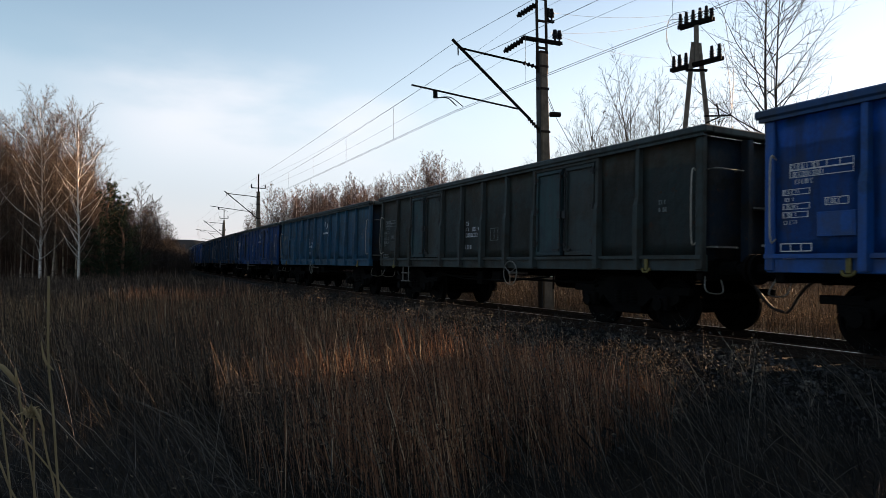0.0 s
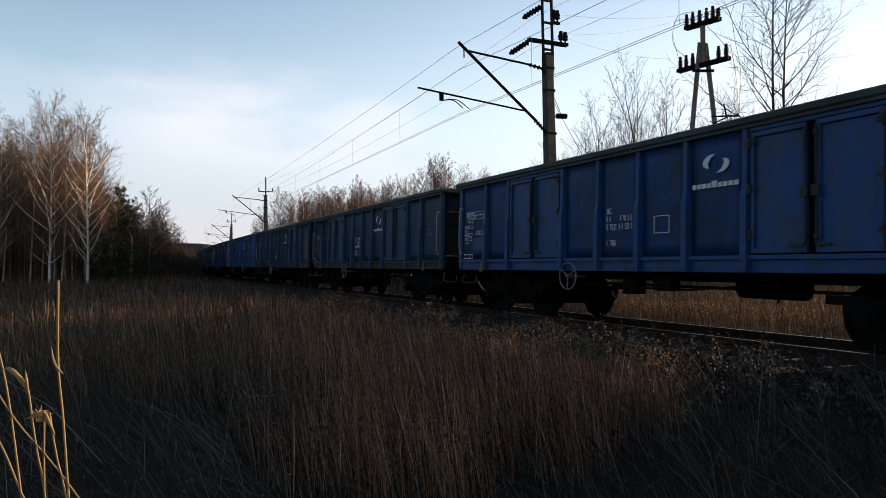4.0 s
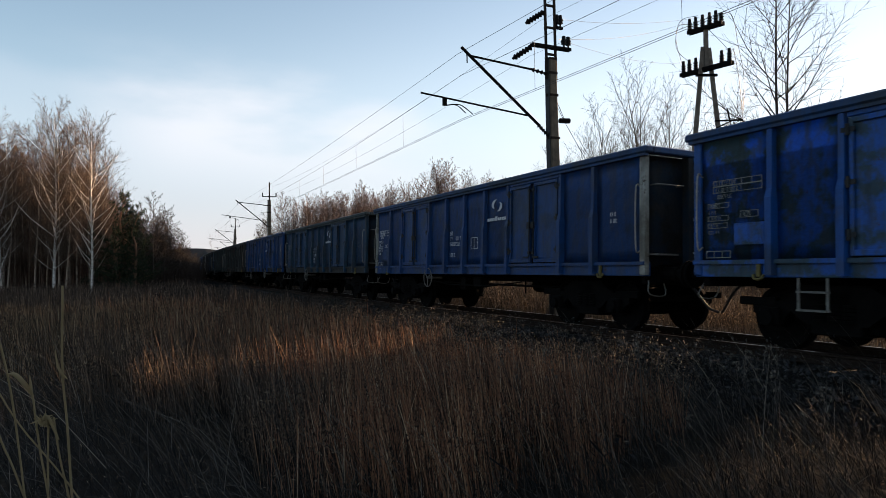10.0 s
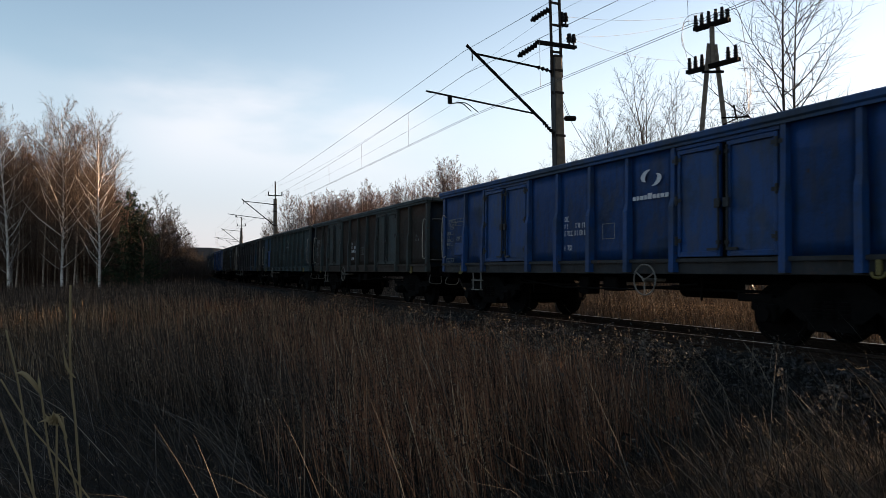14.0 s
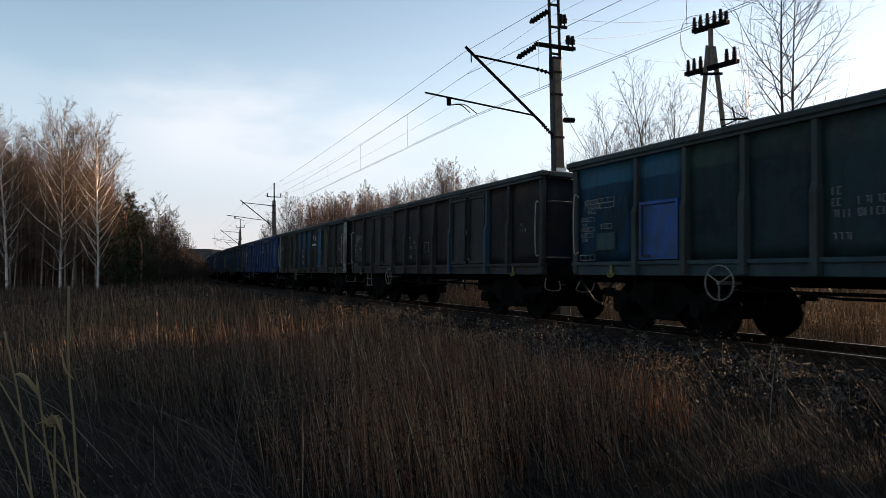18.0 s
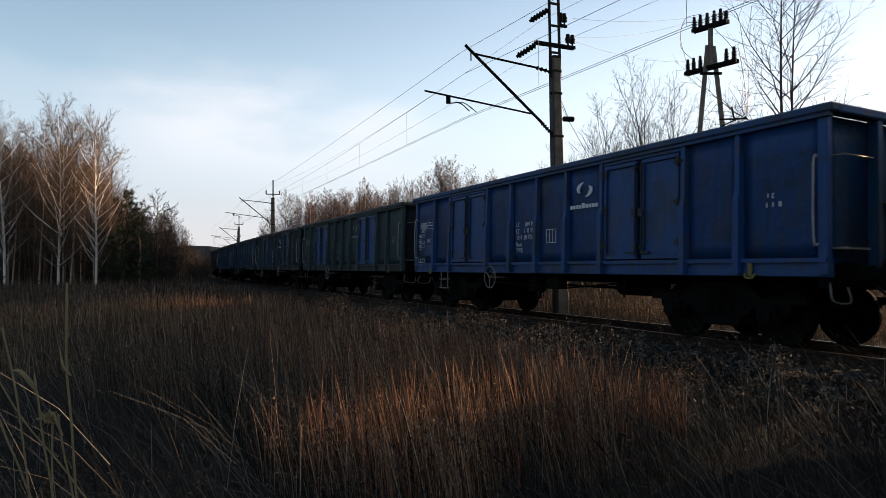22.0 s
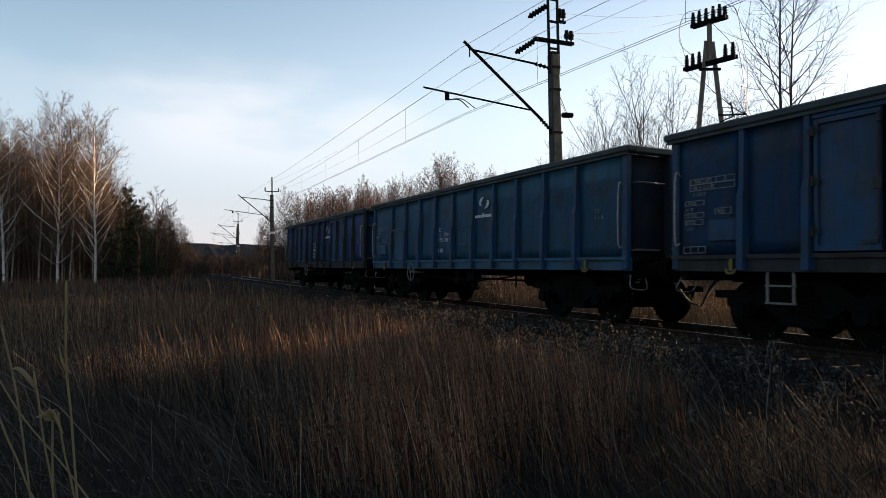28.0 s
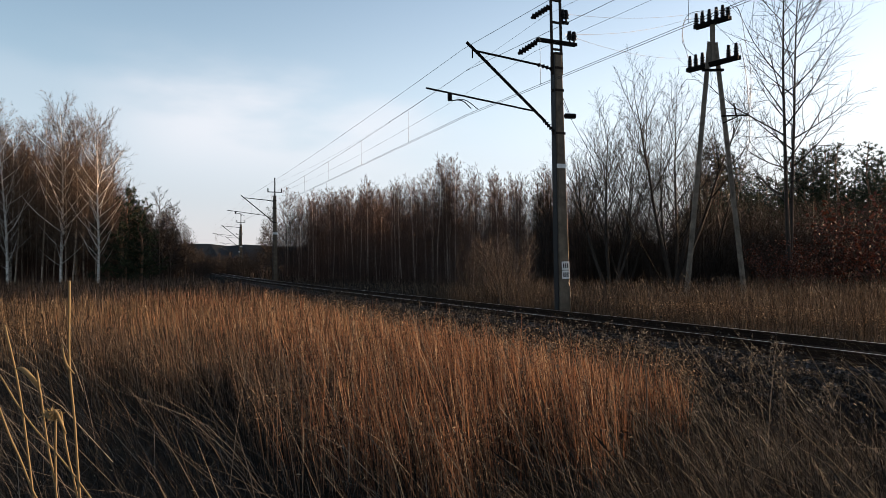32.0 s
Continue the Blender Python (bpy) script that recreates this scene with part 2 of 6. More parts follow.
def offset_of(x, y):
    """Distance from the track's centre line, positive on the camera's side, and s, for arrays."""
    x, y = np.atleast_1d(np.asarray(x, float)), np.atleast_1d(np.asarray(y, float))
    px, py, a, ss = TX[::4], TY[::4], BEND[::4], S[::4]
    out, at = np.empty(len(x)), np.empty(len(x))
    for k in range(0, len(x), 20000):
        dx, dy = x[k:k + 20000, None] - px, y[k:k + 20000, None] - py
        j = np.argmin(dx * dx + dy * dy, axis=1)
        r = np.arange(len(j))
        out[k:k + 20000] = -(dx[r, j] * np.cos(a[j]) + dy[r, j] * np.sin(a[j]))
        at[k:k + 20000] = ss[j]
    return out, at


def ground_height(x, y):
    """Field level under the grass, for arrays."""
    off, _ = offset_of(x, y)
    near = np.clip(off - 2.2, 0, None)
    z = -0.46 + 0.17 * np.clip(near / 4, 0, 1)
    far = np.clip(-off - 2.2, 0, None)
    z = np.where(off < 0, -0.42 - 0.28 * np.clip(far / 6, 0, 1), z)
    z = z - 0.12 * np.exp(-((off - 2.3) / 0.7) ** 2)
    return z + 0.05 * np.sin(np.asarray(x) * 0.9 + 1.3) * np.cos(np.asarray(y) * 0.7) + 0.03 * np.sin(np.asarray(x) * 2.3 - np.asarray(y) * 1.9)


def build_ground():
    rings = np.concatenate([np.linspace(0.4, 30, 60), np.geomspace(32, 4000, 40)])
    turns = np.linspace(0, 2 * np.pi, 181)[:-1]
    x = (rings[:, None] * np.cos(turns)).ravel()
    y = (rings[:, None] * np.sin(turns)).ravel() + 8
    z = ground_height(x, y)
    verts = [(0, 8, float(z[0]))] + list(zip(x.tolist(), y.tolist(), z.tolist()))
    n = len(turns)
    faces = [(0, 1 + j, 1 + (j + 1) % n) for j in range(n)]
    for i in range(len(rings) - 1):
        for j in range(n):
            a, b = 1 + i * n + j, 1 + i * n + (j + 1) % n
            faces.append((a, a + n, b + n, b))
    ob = new("ground", mesh_of("ground", verts, faces, SOIL, True))
    tagged(ob, "brown field soil matted with dead grass", "ground", kind="structure")


def sweep(name, profile, s0, s1, step, material, wobble=0.0, closed=False):
    """A strip with the given (across, up) profile along the line."""
    ss = np.arange(s0, s1 + 0.01, step)
    verts, faces, k = [], [], len(profile)
    for s in ss:
        for a, u in profile:
            verts.append(track(s, a + wobble * random.uniform(-1, 1), u + wobble * 0.6 * random.uniform(-1, 1)))
    for i in range(len(ss) - 1):
        for j in range(k if closed else k - 1):
            a, b = i * k + j, i * k + (j + 1) % k
            faces.append((a, b, b + k, a + k))
    return mesh_of(name, verts, faces, material, wobble > 0)


def build_track():
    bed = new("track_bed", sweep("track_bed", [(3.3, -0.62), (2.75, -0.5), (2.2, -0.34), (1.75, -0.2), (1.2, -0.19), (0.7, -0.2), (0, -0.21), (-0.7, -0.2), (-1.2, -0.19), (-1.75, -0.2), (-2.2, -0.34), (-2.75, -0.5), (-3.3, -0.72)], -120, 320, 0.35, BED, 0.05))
    tagged(bed, "dark grey crushed-stone ballast bank of the railway", "track bed", kind="structure")
    # two rails: head, web and foot in one section
    half = [(0.036, 0.0), (0.036, -0.035), (0.009, -0.05), (0.009, -0.13), (0.07, -0.15), (0.07, -0.16)]
    loop = half + [(-a, u) for a, u in reversed(half)]
    for side in (1, -1):
        rail = new("rail", sweep("rail", [(side * 0.755 + a, u - 0.002) for a, u in loop], -120, 320, 2.0, RAIL, 0, True))
        tagged(rail, "rust-brown steel rail with a worn shiny head", "rail", "the two rails of the line", "structure")
        head = new("running_surface", sweep("running_surface", [(side * 0.755 + 0.03, 0.002), (side * 0.755 - 0.03, 0.002)], -120, 320, 2.0, RAIL_TOP))
        head.parent = rail
    bm = bmesh.new()
    box(bm, -0.13, 0.13, -1.28, 1.28, -0.30, -0.165, 0.012)
    first = part("sleeper", bm, SLEEPER, bed)
    for k in range(260):
        s = -25 + k * 0.62
        ob = first if k == 0 else new("sleeper", first.data)
        ob.parent = bed
        a = math.degrees(np.interp(s, S, BEND))
        ob.matrix_basis = pose(*track(s), -LEAN, 0, a - 90)


build_ground()
build_track()


# ---- open goods wagons ----
WAGON_LENGTH = 14.04
SHAPES = {}


def piece(name, make, material, parent, label="", key=""):
    """A part whose mesh is made once for each material and shared between the wagons."""
    k = (key or name, material.name)
    if k not in SHAPES:
        base = SHAPES.get(key or name)
        if base is None:
            bm = bmesh.new()
            make(bm)
            base = bpy.data.meshes.new(name)
            bm.to_mesh(base)
            bm.free()
            base.materials.append(material)
            SHAPES[key or name] = SHAPES[k] = base
        else:
            SHAPES[k] = base.copy()
            SHAPES[k].materials.clear()
            SHAPES[k].materials.append(material)
    ob = new(name, SHAPES[k])
    ob.parent = parent
    return tagged(ob, label)


DOOR_RIBS = [5.15, 4.12, 2.12, 1.03, -0.02, -1.07, -2.15, -4.15, -5.15]
PLAIN_RIBS = [5.05, 3.95, 2.87, 1.85, 0.82, -0.3, -1.4, -2.5, -3.6, -4.7]
DOORS = [(4.06, 2.18), (-2.21, -4.09)]
SKIN, FLOOR_Z, TOP_Z = 1.36, 1.27, 3.12


def rib_shape(x, side):
    def make(bm):
        y0, w = side * SKIN, 0.055
        # shallow above, deeper below the knee
        rows = [(TOP_Z, 0.075), (2.25, 0.085), (2.12, 0.12), (1.05, 0.125)]
        loops = []
        for z, d in rows:
            k = w * (1.0 if z > 2.2 else 1.25)
            loops.append([bm.verts.new((x + a, y0 + side * b, z)) for a, b in ((-k, 0), (-k * 0.75, d), (k * 0.75, d), (k, 0))])
        for p, q in zip(loops, loops[1:]):
            for i in range(3):
                bm.faces.new((p[i], p[i + 1], q[i + 1], q[i]))
        bm.faces.new(loops[0])
        bm.faces.new(loops[-1])
        bmesh.ops.recalc_face_normals(bm, faces=bm.faces)
    return make


def panel_shape(x0, x1, side, seed):
    """One bay of side sheet, bulged a little by use."""
    def make(bm):
        r = random.Random(seed)
        nx, nz = 6, 9
        bulge = r.uniform(-0.012, 0.022)
        grid = []
        for i in range(nx + 1):
            col = []
            for j in range(nz + 1):
                u, v = i / nx, j / nz
                d = bulge * math.sin(math.pi * u) * math.sin(math.pi * v) + r.uniform(-0.006, 0.006) * (0 < i < nx) * (0 < j < nz)
                col.append(bm.verts.new((x0 + (x1 - x0) * u, side * (SKIN + d), FLOOR_Z + (TOP_Z - FLOOR_Z) * v)))
            grid.append(col)
        for i in range(nx):
            for j in range(nz):
                bm.faces.new((grid[i][j], grid[i + 1][j], grid[i + 1][j + 1], grid[i][j + 1])).smooth = True
        bmesh.ops.solidify(bm, geom=bm.faces[:], thickness=0.04 * side)
    return make


def door_leaf(x0, x1, side):
    def make(bm):
        y = side * (SKIN + 0.012)
        lo, hi = min(x0, x1) + 0.035, max(x0, x1) - 0.035
        box(bm, lo, hi, y, y + side * 0.02, FLOOR_Z + 0.02, TOP_Z - 0.12)
        t = 0.055
        for a, b, c, d in ((lo, lo + t, FLOOR_Z + 0.02, TOP_Z - 0.12), (hi - t, hi, FLOOR_Z + 0.02, TOP_Z - 0.12), (lo + t, hi - t, FLOOR_Z + 0.02, FLOOR_Z + 0.1), (lo + t, hi - t, TOP_Z - 0.19, TOP_Z - 0.12)):
            box(bm, a, b, y + side * 0.021, y + side * 0.062, c, d, 0.006)
    return make


def hatch_leaf(x0, x1, side):
    """Low single-leaf hatch between two ribs."""
    def make(bm):
        y, t, top = side * (SKIN + 0.03), 0.05, 2.28
        box(bm, x0, x1, y, y + side * 0.02, FLOOR_Z + 0.02, top)
        for a, b, c, d in ((x0, x0 + t, FLOOR_Z + 0.02, top), (x1 - t, x1, FLOOR_Z + 0.02, top), (x0 + t, x1 - t, FLOOR_Z + 0.02, FLOOR_Z + 0.09), (x0 + t, x1 - t, top - 0.06, top)):
            box(bm, a, b, y + side * 0.021, y + side * 0.06, c, d, 0.006)
    return make


def bogie_frame(bm):
    for side in (-1, 1):
        y = side * 1.0
        # arched side frame
        pts = [(-1.22, 0.52), (-1.22, 0.66), (-0.75, 0.70), (-0.45, 0.92), (0.45, 0.92), (0.75, 0.70), (1.22, 0.66), (1.22, 0.52), (1.05, 0.42), (0.75, 0.42), (0.62, 0.56), (0.42, 0.40), (-0.42, 0.40), (-0.62, 0.56), (-0.75, 0.42), (-1.05, 0.42)]
        f = bm.faces.new([bm.verts.new((x, y - 0.05, z)) for x, z in pts])
        r = bmesh.ops.extrude_face_region(bm, geom=[f])
        bmesh.ops.translate(bm, verts=[v for v in r["geom"] if isinstance(v, bmesh.types.BMVert)], vec=(0, 0.1, 0))
    box(bm, -0.22, 0.22, -1.05, 1.05, 0.62, 0.86, 0.02)
    for x in (-1.15, 1.15):
        box(bm, x - 0.05, x + 0.05, -1.0, 1.0, 0.55, 0.66)
        box(bm, x - 0.3, x + 0.3, -1.06, -0.96, 0.62, 0.74, 0.01)
        box(bm, x - 0.3, x + 0.3, 0.96, 1.06, 0.62, 0.74, 0.01)
    # spring plank, brake beams and hangers low between the wheels
    box(bm, -0.34, 0.34, -1.04, 1.04, 0.26, 0.46, 0.02)
    for x in (-0.42, 0.42):
        box(bm, x - 0.07, x + 0.07, -0.9, 0.9, 0.3, 0.8, 0.02)
    bmesh.ops.recalc_face_normals(bm, faces=bm.faces)


def axle_box(bm):
    box(bm, -0.15, 0.15, 0.98, 1.16, 0.34, 0.60, 0.03)
    rod(bm, (0, 1.14, 0.46), (0, 1.22, 0.46), 0.11, 12)


def spring_nest(bm):
    for x in (-0.2, 0.0, 0.2):
        for k in range(5):
            rod(bm, (x, 1.03, 0.44 + k * 0.05), (x, 1.03, 0.472 + k * 0.05), 0.085, 10)


def wheelset(bm):
    """Two wheels and their axle, turned in one piece."""
    half = [(0.0, 0.075), (0.62, 0.085), (0.69, 0.1), (0.70, 0.40), (0.69, 0.49), (0.722, 0.49), (0.73, 0.46), (0.82, 0.455), (0.825, 0.40), (0.79, 0.37), (0.79, 0.16), (0.84, 0.13), (0.87, 0.1), (1.05, 0.08), (1.05, 0.0)]
    line = [(-y, r) for y, r in reversed(half)] + half[1:]
    n = 28
    rings = [[bm.verts.new((r * math.cos(2 * math.pi * k / n), y, r * math.sin(2 * math.pi * k / n))) for k in range(n)] if r else [bm.verts.new((0, y, 0))] for y, r in line]
    for p, q in zip(rings, rings[1:]):
        for k in range(n):
            f = [p[k % len(p)], q[k % len(q)], q[(k + 1) % len(q)], p[(k + 1) % len(p)]]
            f = list(dict.fromkeys(f))
            if len(f) > 2:
                bm.faces.new(f)
    bmesh.ops.recalc_face_normals(bm, faces=bm.faces)


def brake_shoe(bm):
    box(bm, -0.04, 0.04, -0.86, -0.68, 0.3, 0.62, 0.015)
    box(bm, -0.04, 0.04, 0.68, 0.86, 0.3, 0.62, 0.015)
    box(bm, -0.03, 0.03, -0.7, 0.7, 0.36, 0.44)


def curved(points, n=10):
    """A smooth line through a few points."""
    out, p = [], [Vector(q) for q in points]
    p = [p[0] * 2 - p[1]] + p + [p[-1] * 2 - p[-2]]
    for a, b, c, d in zip(p, p[1:], p[2:], p[3:]):
        for k in range(n):
            t = k / n
            out.append(0.5 * (2 * b + (c - a) * t + (2 * a - 5 * b + 4 * c - d) * t * t + (3 * b - a - 3 * c + d) * t ** 3))
    return out + [p[-2]]


LOGO_Z = 2.66


def logo_shape(x, z=LOGO_Z):
    """Two bent strokes round a gap, over a row of short bars."""
    def make(bm):
        y = -(SKIN + 0.03)
        for turn_ in (0.0, math.pi):
            ring = []
            for k in range(9):
                t = turn_ + 1.45 + k * 0.34
                w = 0.005 + 0.048 * math.sin(math.pi * k / 8)
                ring.append([(x - 0.04 * math.cos(turn_) + math.cos(t) * (0.155 + e * w), z + 0.04 * math.cos(turn_) + 0.75 * math.sin(t) * (0.13 + e * w) + 0.25 * (math.cos(t) * 0.13)) for e in (-1, 1)])
            vs = [[bm.verts.new((px, y, pz)) for px, pz in pair] for pair in ring]
            for p, q in zip(vs, vs[1:]):
                bm.faces.new((p[0], p[1], q[1], q[0]))
        r = random.Random(3)
        px = x - 0.44
        while px < x + 0.4:
            w = r.uniform(0.06, 0.1)
            box(bm, px, px + w, y - 0.002, y + 0.002, z - 0.36, z - 0.36 + r.choice((0.07, 0.1, 0.07)))
            px += w + 0.022
    return make


def strokes(bm, r, px, zz, chars, high):
    """A few worn characters as thin strokes; returns where they end."""
    y, t = -(SKIN + 0.03), high * 0.12
    for c in range(chars):
        w, kind = high * r.uniform(0.42, 0.6), r.randrange(4)
        if kind < 3:
            box(bm, px, px + t, y - 0.002, y + 0.002, zz, zz + high)
        if kind != 1:
            box(bm, px + t, px + w, y - 0.002, y + 0.002, zz + high - t, zz + high)
        if kind in (0, 2):
            box(bm, px + t, px + w, y - 0.002, y + 0.002, zz, zz + t)
        if kind in (2, 3):
            box(bm, px + w - t, px + w, y - 0.002, y + 0.002, zz + t, zz + high - t)
        px += w + high * 0.24
    return px


def number_shape(x, z, seed):
    """The block of figures: short groups at the head of each line, longer ones after."""
    def make(bm):
        r = random.Random(seed)
        for k, (a, b) in enumerate(((2, 0), (2, 6), (4, 5), (0, 0), (4, 0))):
            if a:
                strokes(bm, r, x, z - k * 0.145, a, 0.1)
            if b:
                strokes(bm, r, x + 0.33, z - k * 0.145, b, 0.1)
    return make


def data_shape(seed):
    """Small framed figures on the rear bay."""
    def make(bm):
        r = random.Random(seed)
        for k, n in enumerate((9, 10, 6)):
            strokes(bm, r, -6.12 + 0.03 * k, 2.385 - k * 0.1, n, 0.06)
        for z, n in ((2.06, 6), (1.96, 4), (1.87, 6), (1.76, 5), (1.66, 5), (1.2, 5)):
            strokes(bm, r, -6.22, z, n, 0.05)
        strokes(bm, r, -5.63, 1.9, 4, 0.06)
    return make


def table_shape(x, z, seed, lines, width, high=0.075):
    """Rows of short strokes, as worn stencilling looks."""
    def make(bm):
        r = random.Random(seed)
        y = -(SKIN + 0.03)
        for k in range(lines):
            px, zz = x, z - k * high * 1.75
            stop = x + width * r.choice((0.45, 0.8, 1.0))
            while px < stop:
                w = high * r.uniform(0.4, 0.65)
                t = high * 0.2
                kind = r.randrange(4)
                if kind < 3:
                    box(bm, px, px + t, y - 0.002, y + 0.002, zz, zz + high)
                if kind != 1:
                    box(bm, px + t, px + w, y - 0.002, y + 0.002, zz + high - t, zz + high)
                if kind in (0, 2):
                    box(bm, px + t, px + w, y - 0.002, y + 0.002, zz, zz + t)
                if kind in (2, 3):
                    box(bm, px + w - t, px + w, y - 0.002, y + 0.002, zz + t, zz + high - t)
                px += w + high * r.choice((0.25, 0.25, 0.25, 0.8))
    return make


def frame_shape(x0, x1, z0, z1, t=0.016, bars=0):
    def make(bm):
        y = -(SKIN + 0.03)
        for a, b, c_, d in ((x0, x1, z0, z0 + t), (x0, x1, z1 - t, z1), (x0, x0 + t, z0 + t, z1 - t), (x1 - t, x1, z0 + t, z1 - t)):
            box(bm, a, b, y - 0.002, y + 0.002, c_, d)
        for k in range(bars):
            px = x0 + (x1 - x0) * (k + 1) / (bars + 1)
            box(bm, px - t / 2, px + t / 2, y - 0.002, y + 0.002, z0 + t, z1 - t)
    return make


def lettering(text, size, x, z, parent, material, label):
    """Stencilled letters on the near side."""
    cu = bpy.data.curves.new("letters", "FONT")
    cu.body, cu.size, cu.extrude = text, size, 0.002
    tmp = bpy.data.objects.new("letters", cu)
    me = bpy.data.meshes.new_from_object(tmp)
    bpy.data.objects.remove(tmp)
    me.materials.append(material)
    ob = new("lettering", me)
    ob.parent = parent
    ob.matrix_basis = pose(x, -(SKIN + 0.032), z, 90, 0, 0)
    tagged(ob, label)


def add_marks(hero, look_, i):
    ink = look_.get("ink", WHITE)
    data = WHITE if i in (0, 3, 7, 14) else FADED
    if look_["kind"] == "doors":
        lx, nx, sx = 1.58, -0.85, -0.1 + 0.42
    else:
        lx, nx, sx = 1.35, -1.2, 0.05
    if "logo" in look_.get("marks", "logo"):
        tagged(piece("company_sign", logo_shape(lx), ink, hero, "plain white sign shape", key=f"logo{look_['kind']}"), kind="stuff")
    tagged(piece("stencil_number", number_shape(nx, 2.06, 5 + i % 3), ink, hero, "worn white number bars", key=f"number{look_['kind']}{i % 3}"), kind="stuff")
    tagged(piece("stencil_table", frame_shape(sx, sx + 0.34, 1.66, 1.95, 0.011, i % 3), data, hero, "white stencilled box", key=f"box{look_['kind']}{i % 3}"), kind="stuff")
    tagged(piece("stencil_data", data_shape(40 + i % 4), data, hero, "small worn white data bars", key=f"data{i % 4}"), kind="stuff")
    for k, (a, b, c, d, n) in enumerate(((-6.14, -5.3, 2.37, 2.46, 4), (-6.14, -5.3, 2.27, 2.37, 1), (-6.24, -5.86, 2.045, 2.125, 0), (-6.24, -5.86, 1.855, 1.935, 0), (-6.24, -5.88, 1.745, 1.825, 0), (-5.66, -5.36, 1.88, 1.98, 0))):
        tagged(piece("stencil_frame", frame_shape(a, b, c, d, 0.009, n), data, hero, "white framed data row", key=f"dataframe{k}"), kind="stuff")
    tagged(piece("stencil_axle", frame_shape(-6.27, -5.83, 1.3, 1.41, 0.012, 2), data, hero, "white axle diagram", key="axle"), kind="stuff")
    piece("label_holder", lambda bm: (box(bm, -5.76, -5.26, -(SKIN + 0.05), -(SKIN + 0.02), 1.48, 1.8, 0.01), box(bm, -5.72, -5.3, -(SKIN + 0.056), -(SKIN + 0.05), 1.52, 1.76)), look_["body"], hero, "sheet-metal label holder", key="holder")
    tagged(piece("stencil_front", table_shape(5.6, 2.1, 70 + i % 2, 2, 0.2, 0.07), data, hero, key=f"front{i % 2}"), kind="stuff")
    if look_.get("text"):
        lettering("RIV MC", 0.135, nx + 0.36, 2.06, hero, ink, "white stencilled letters RIV MC")
        lettering("Eaos", 0.13, nx, 1.625, hero, ink, "white stencilled letters Eaos")


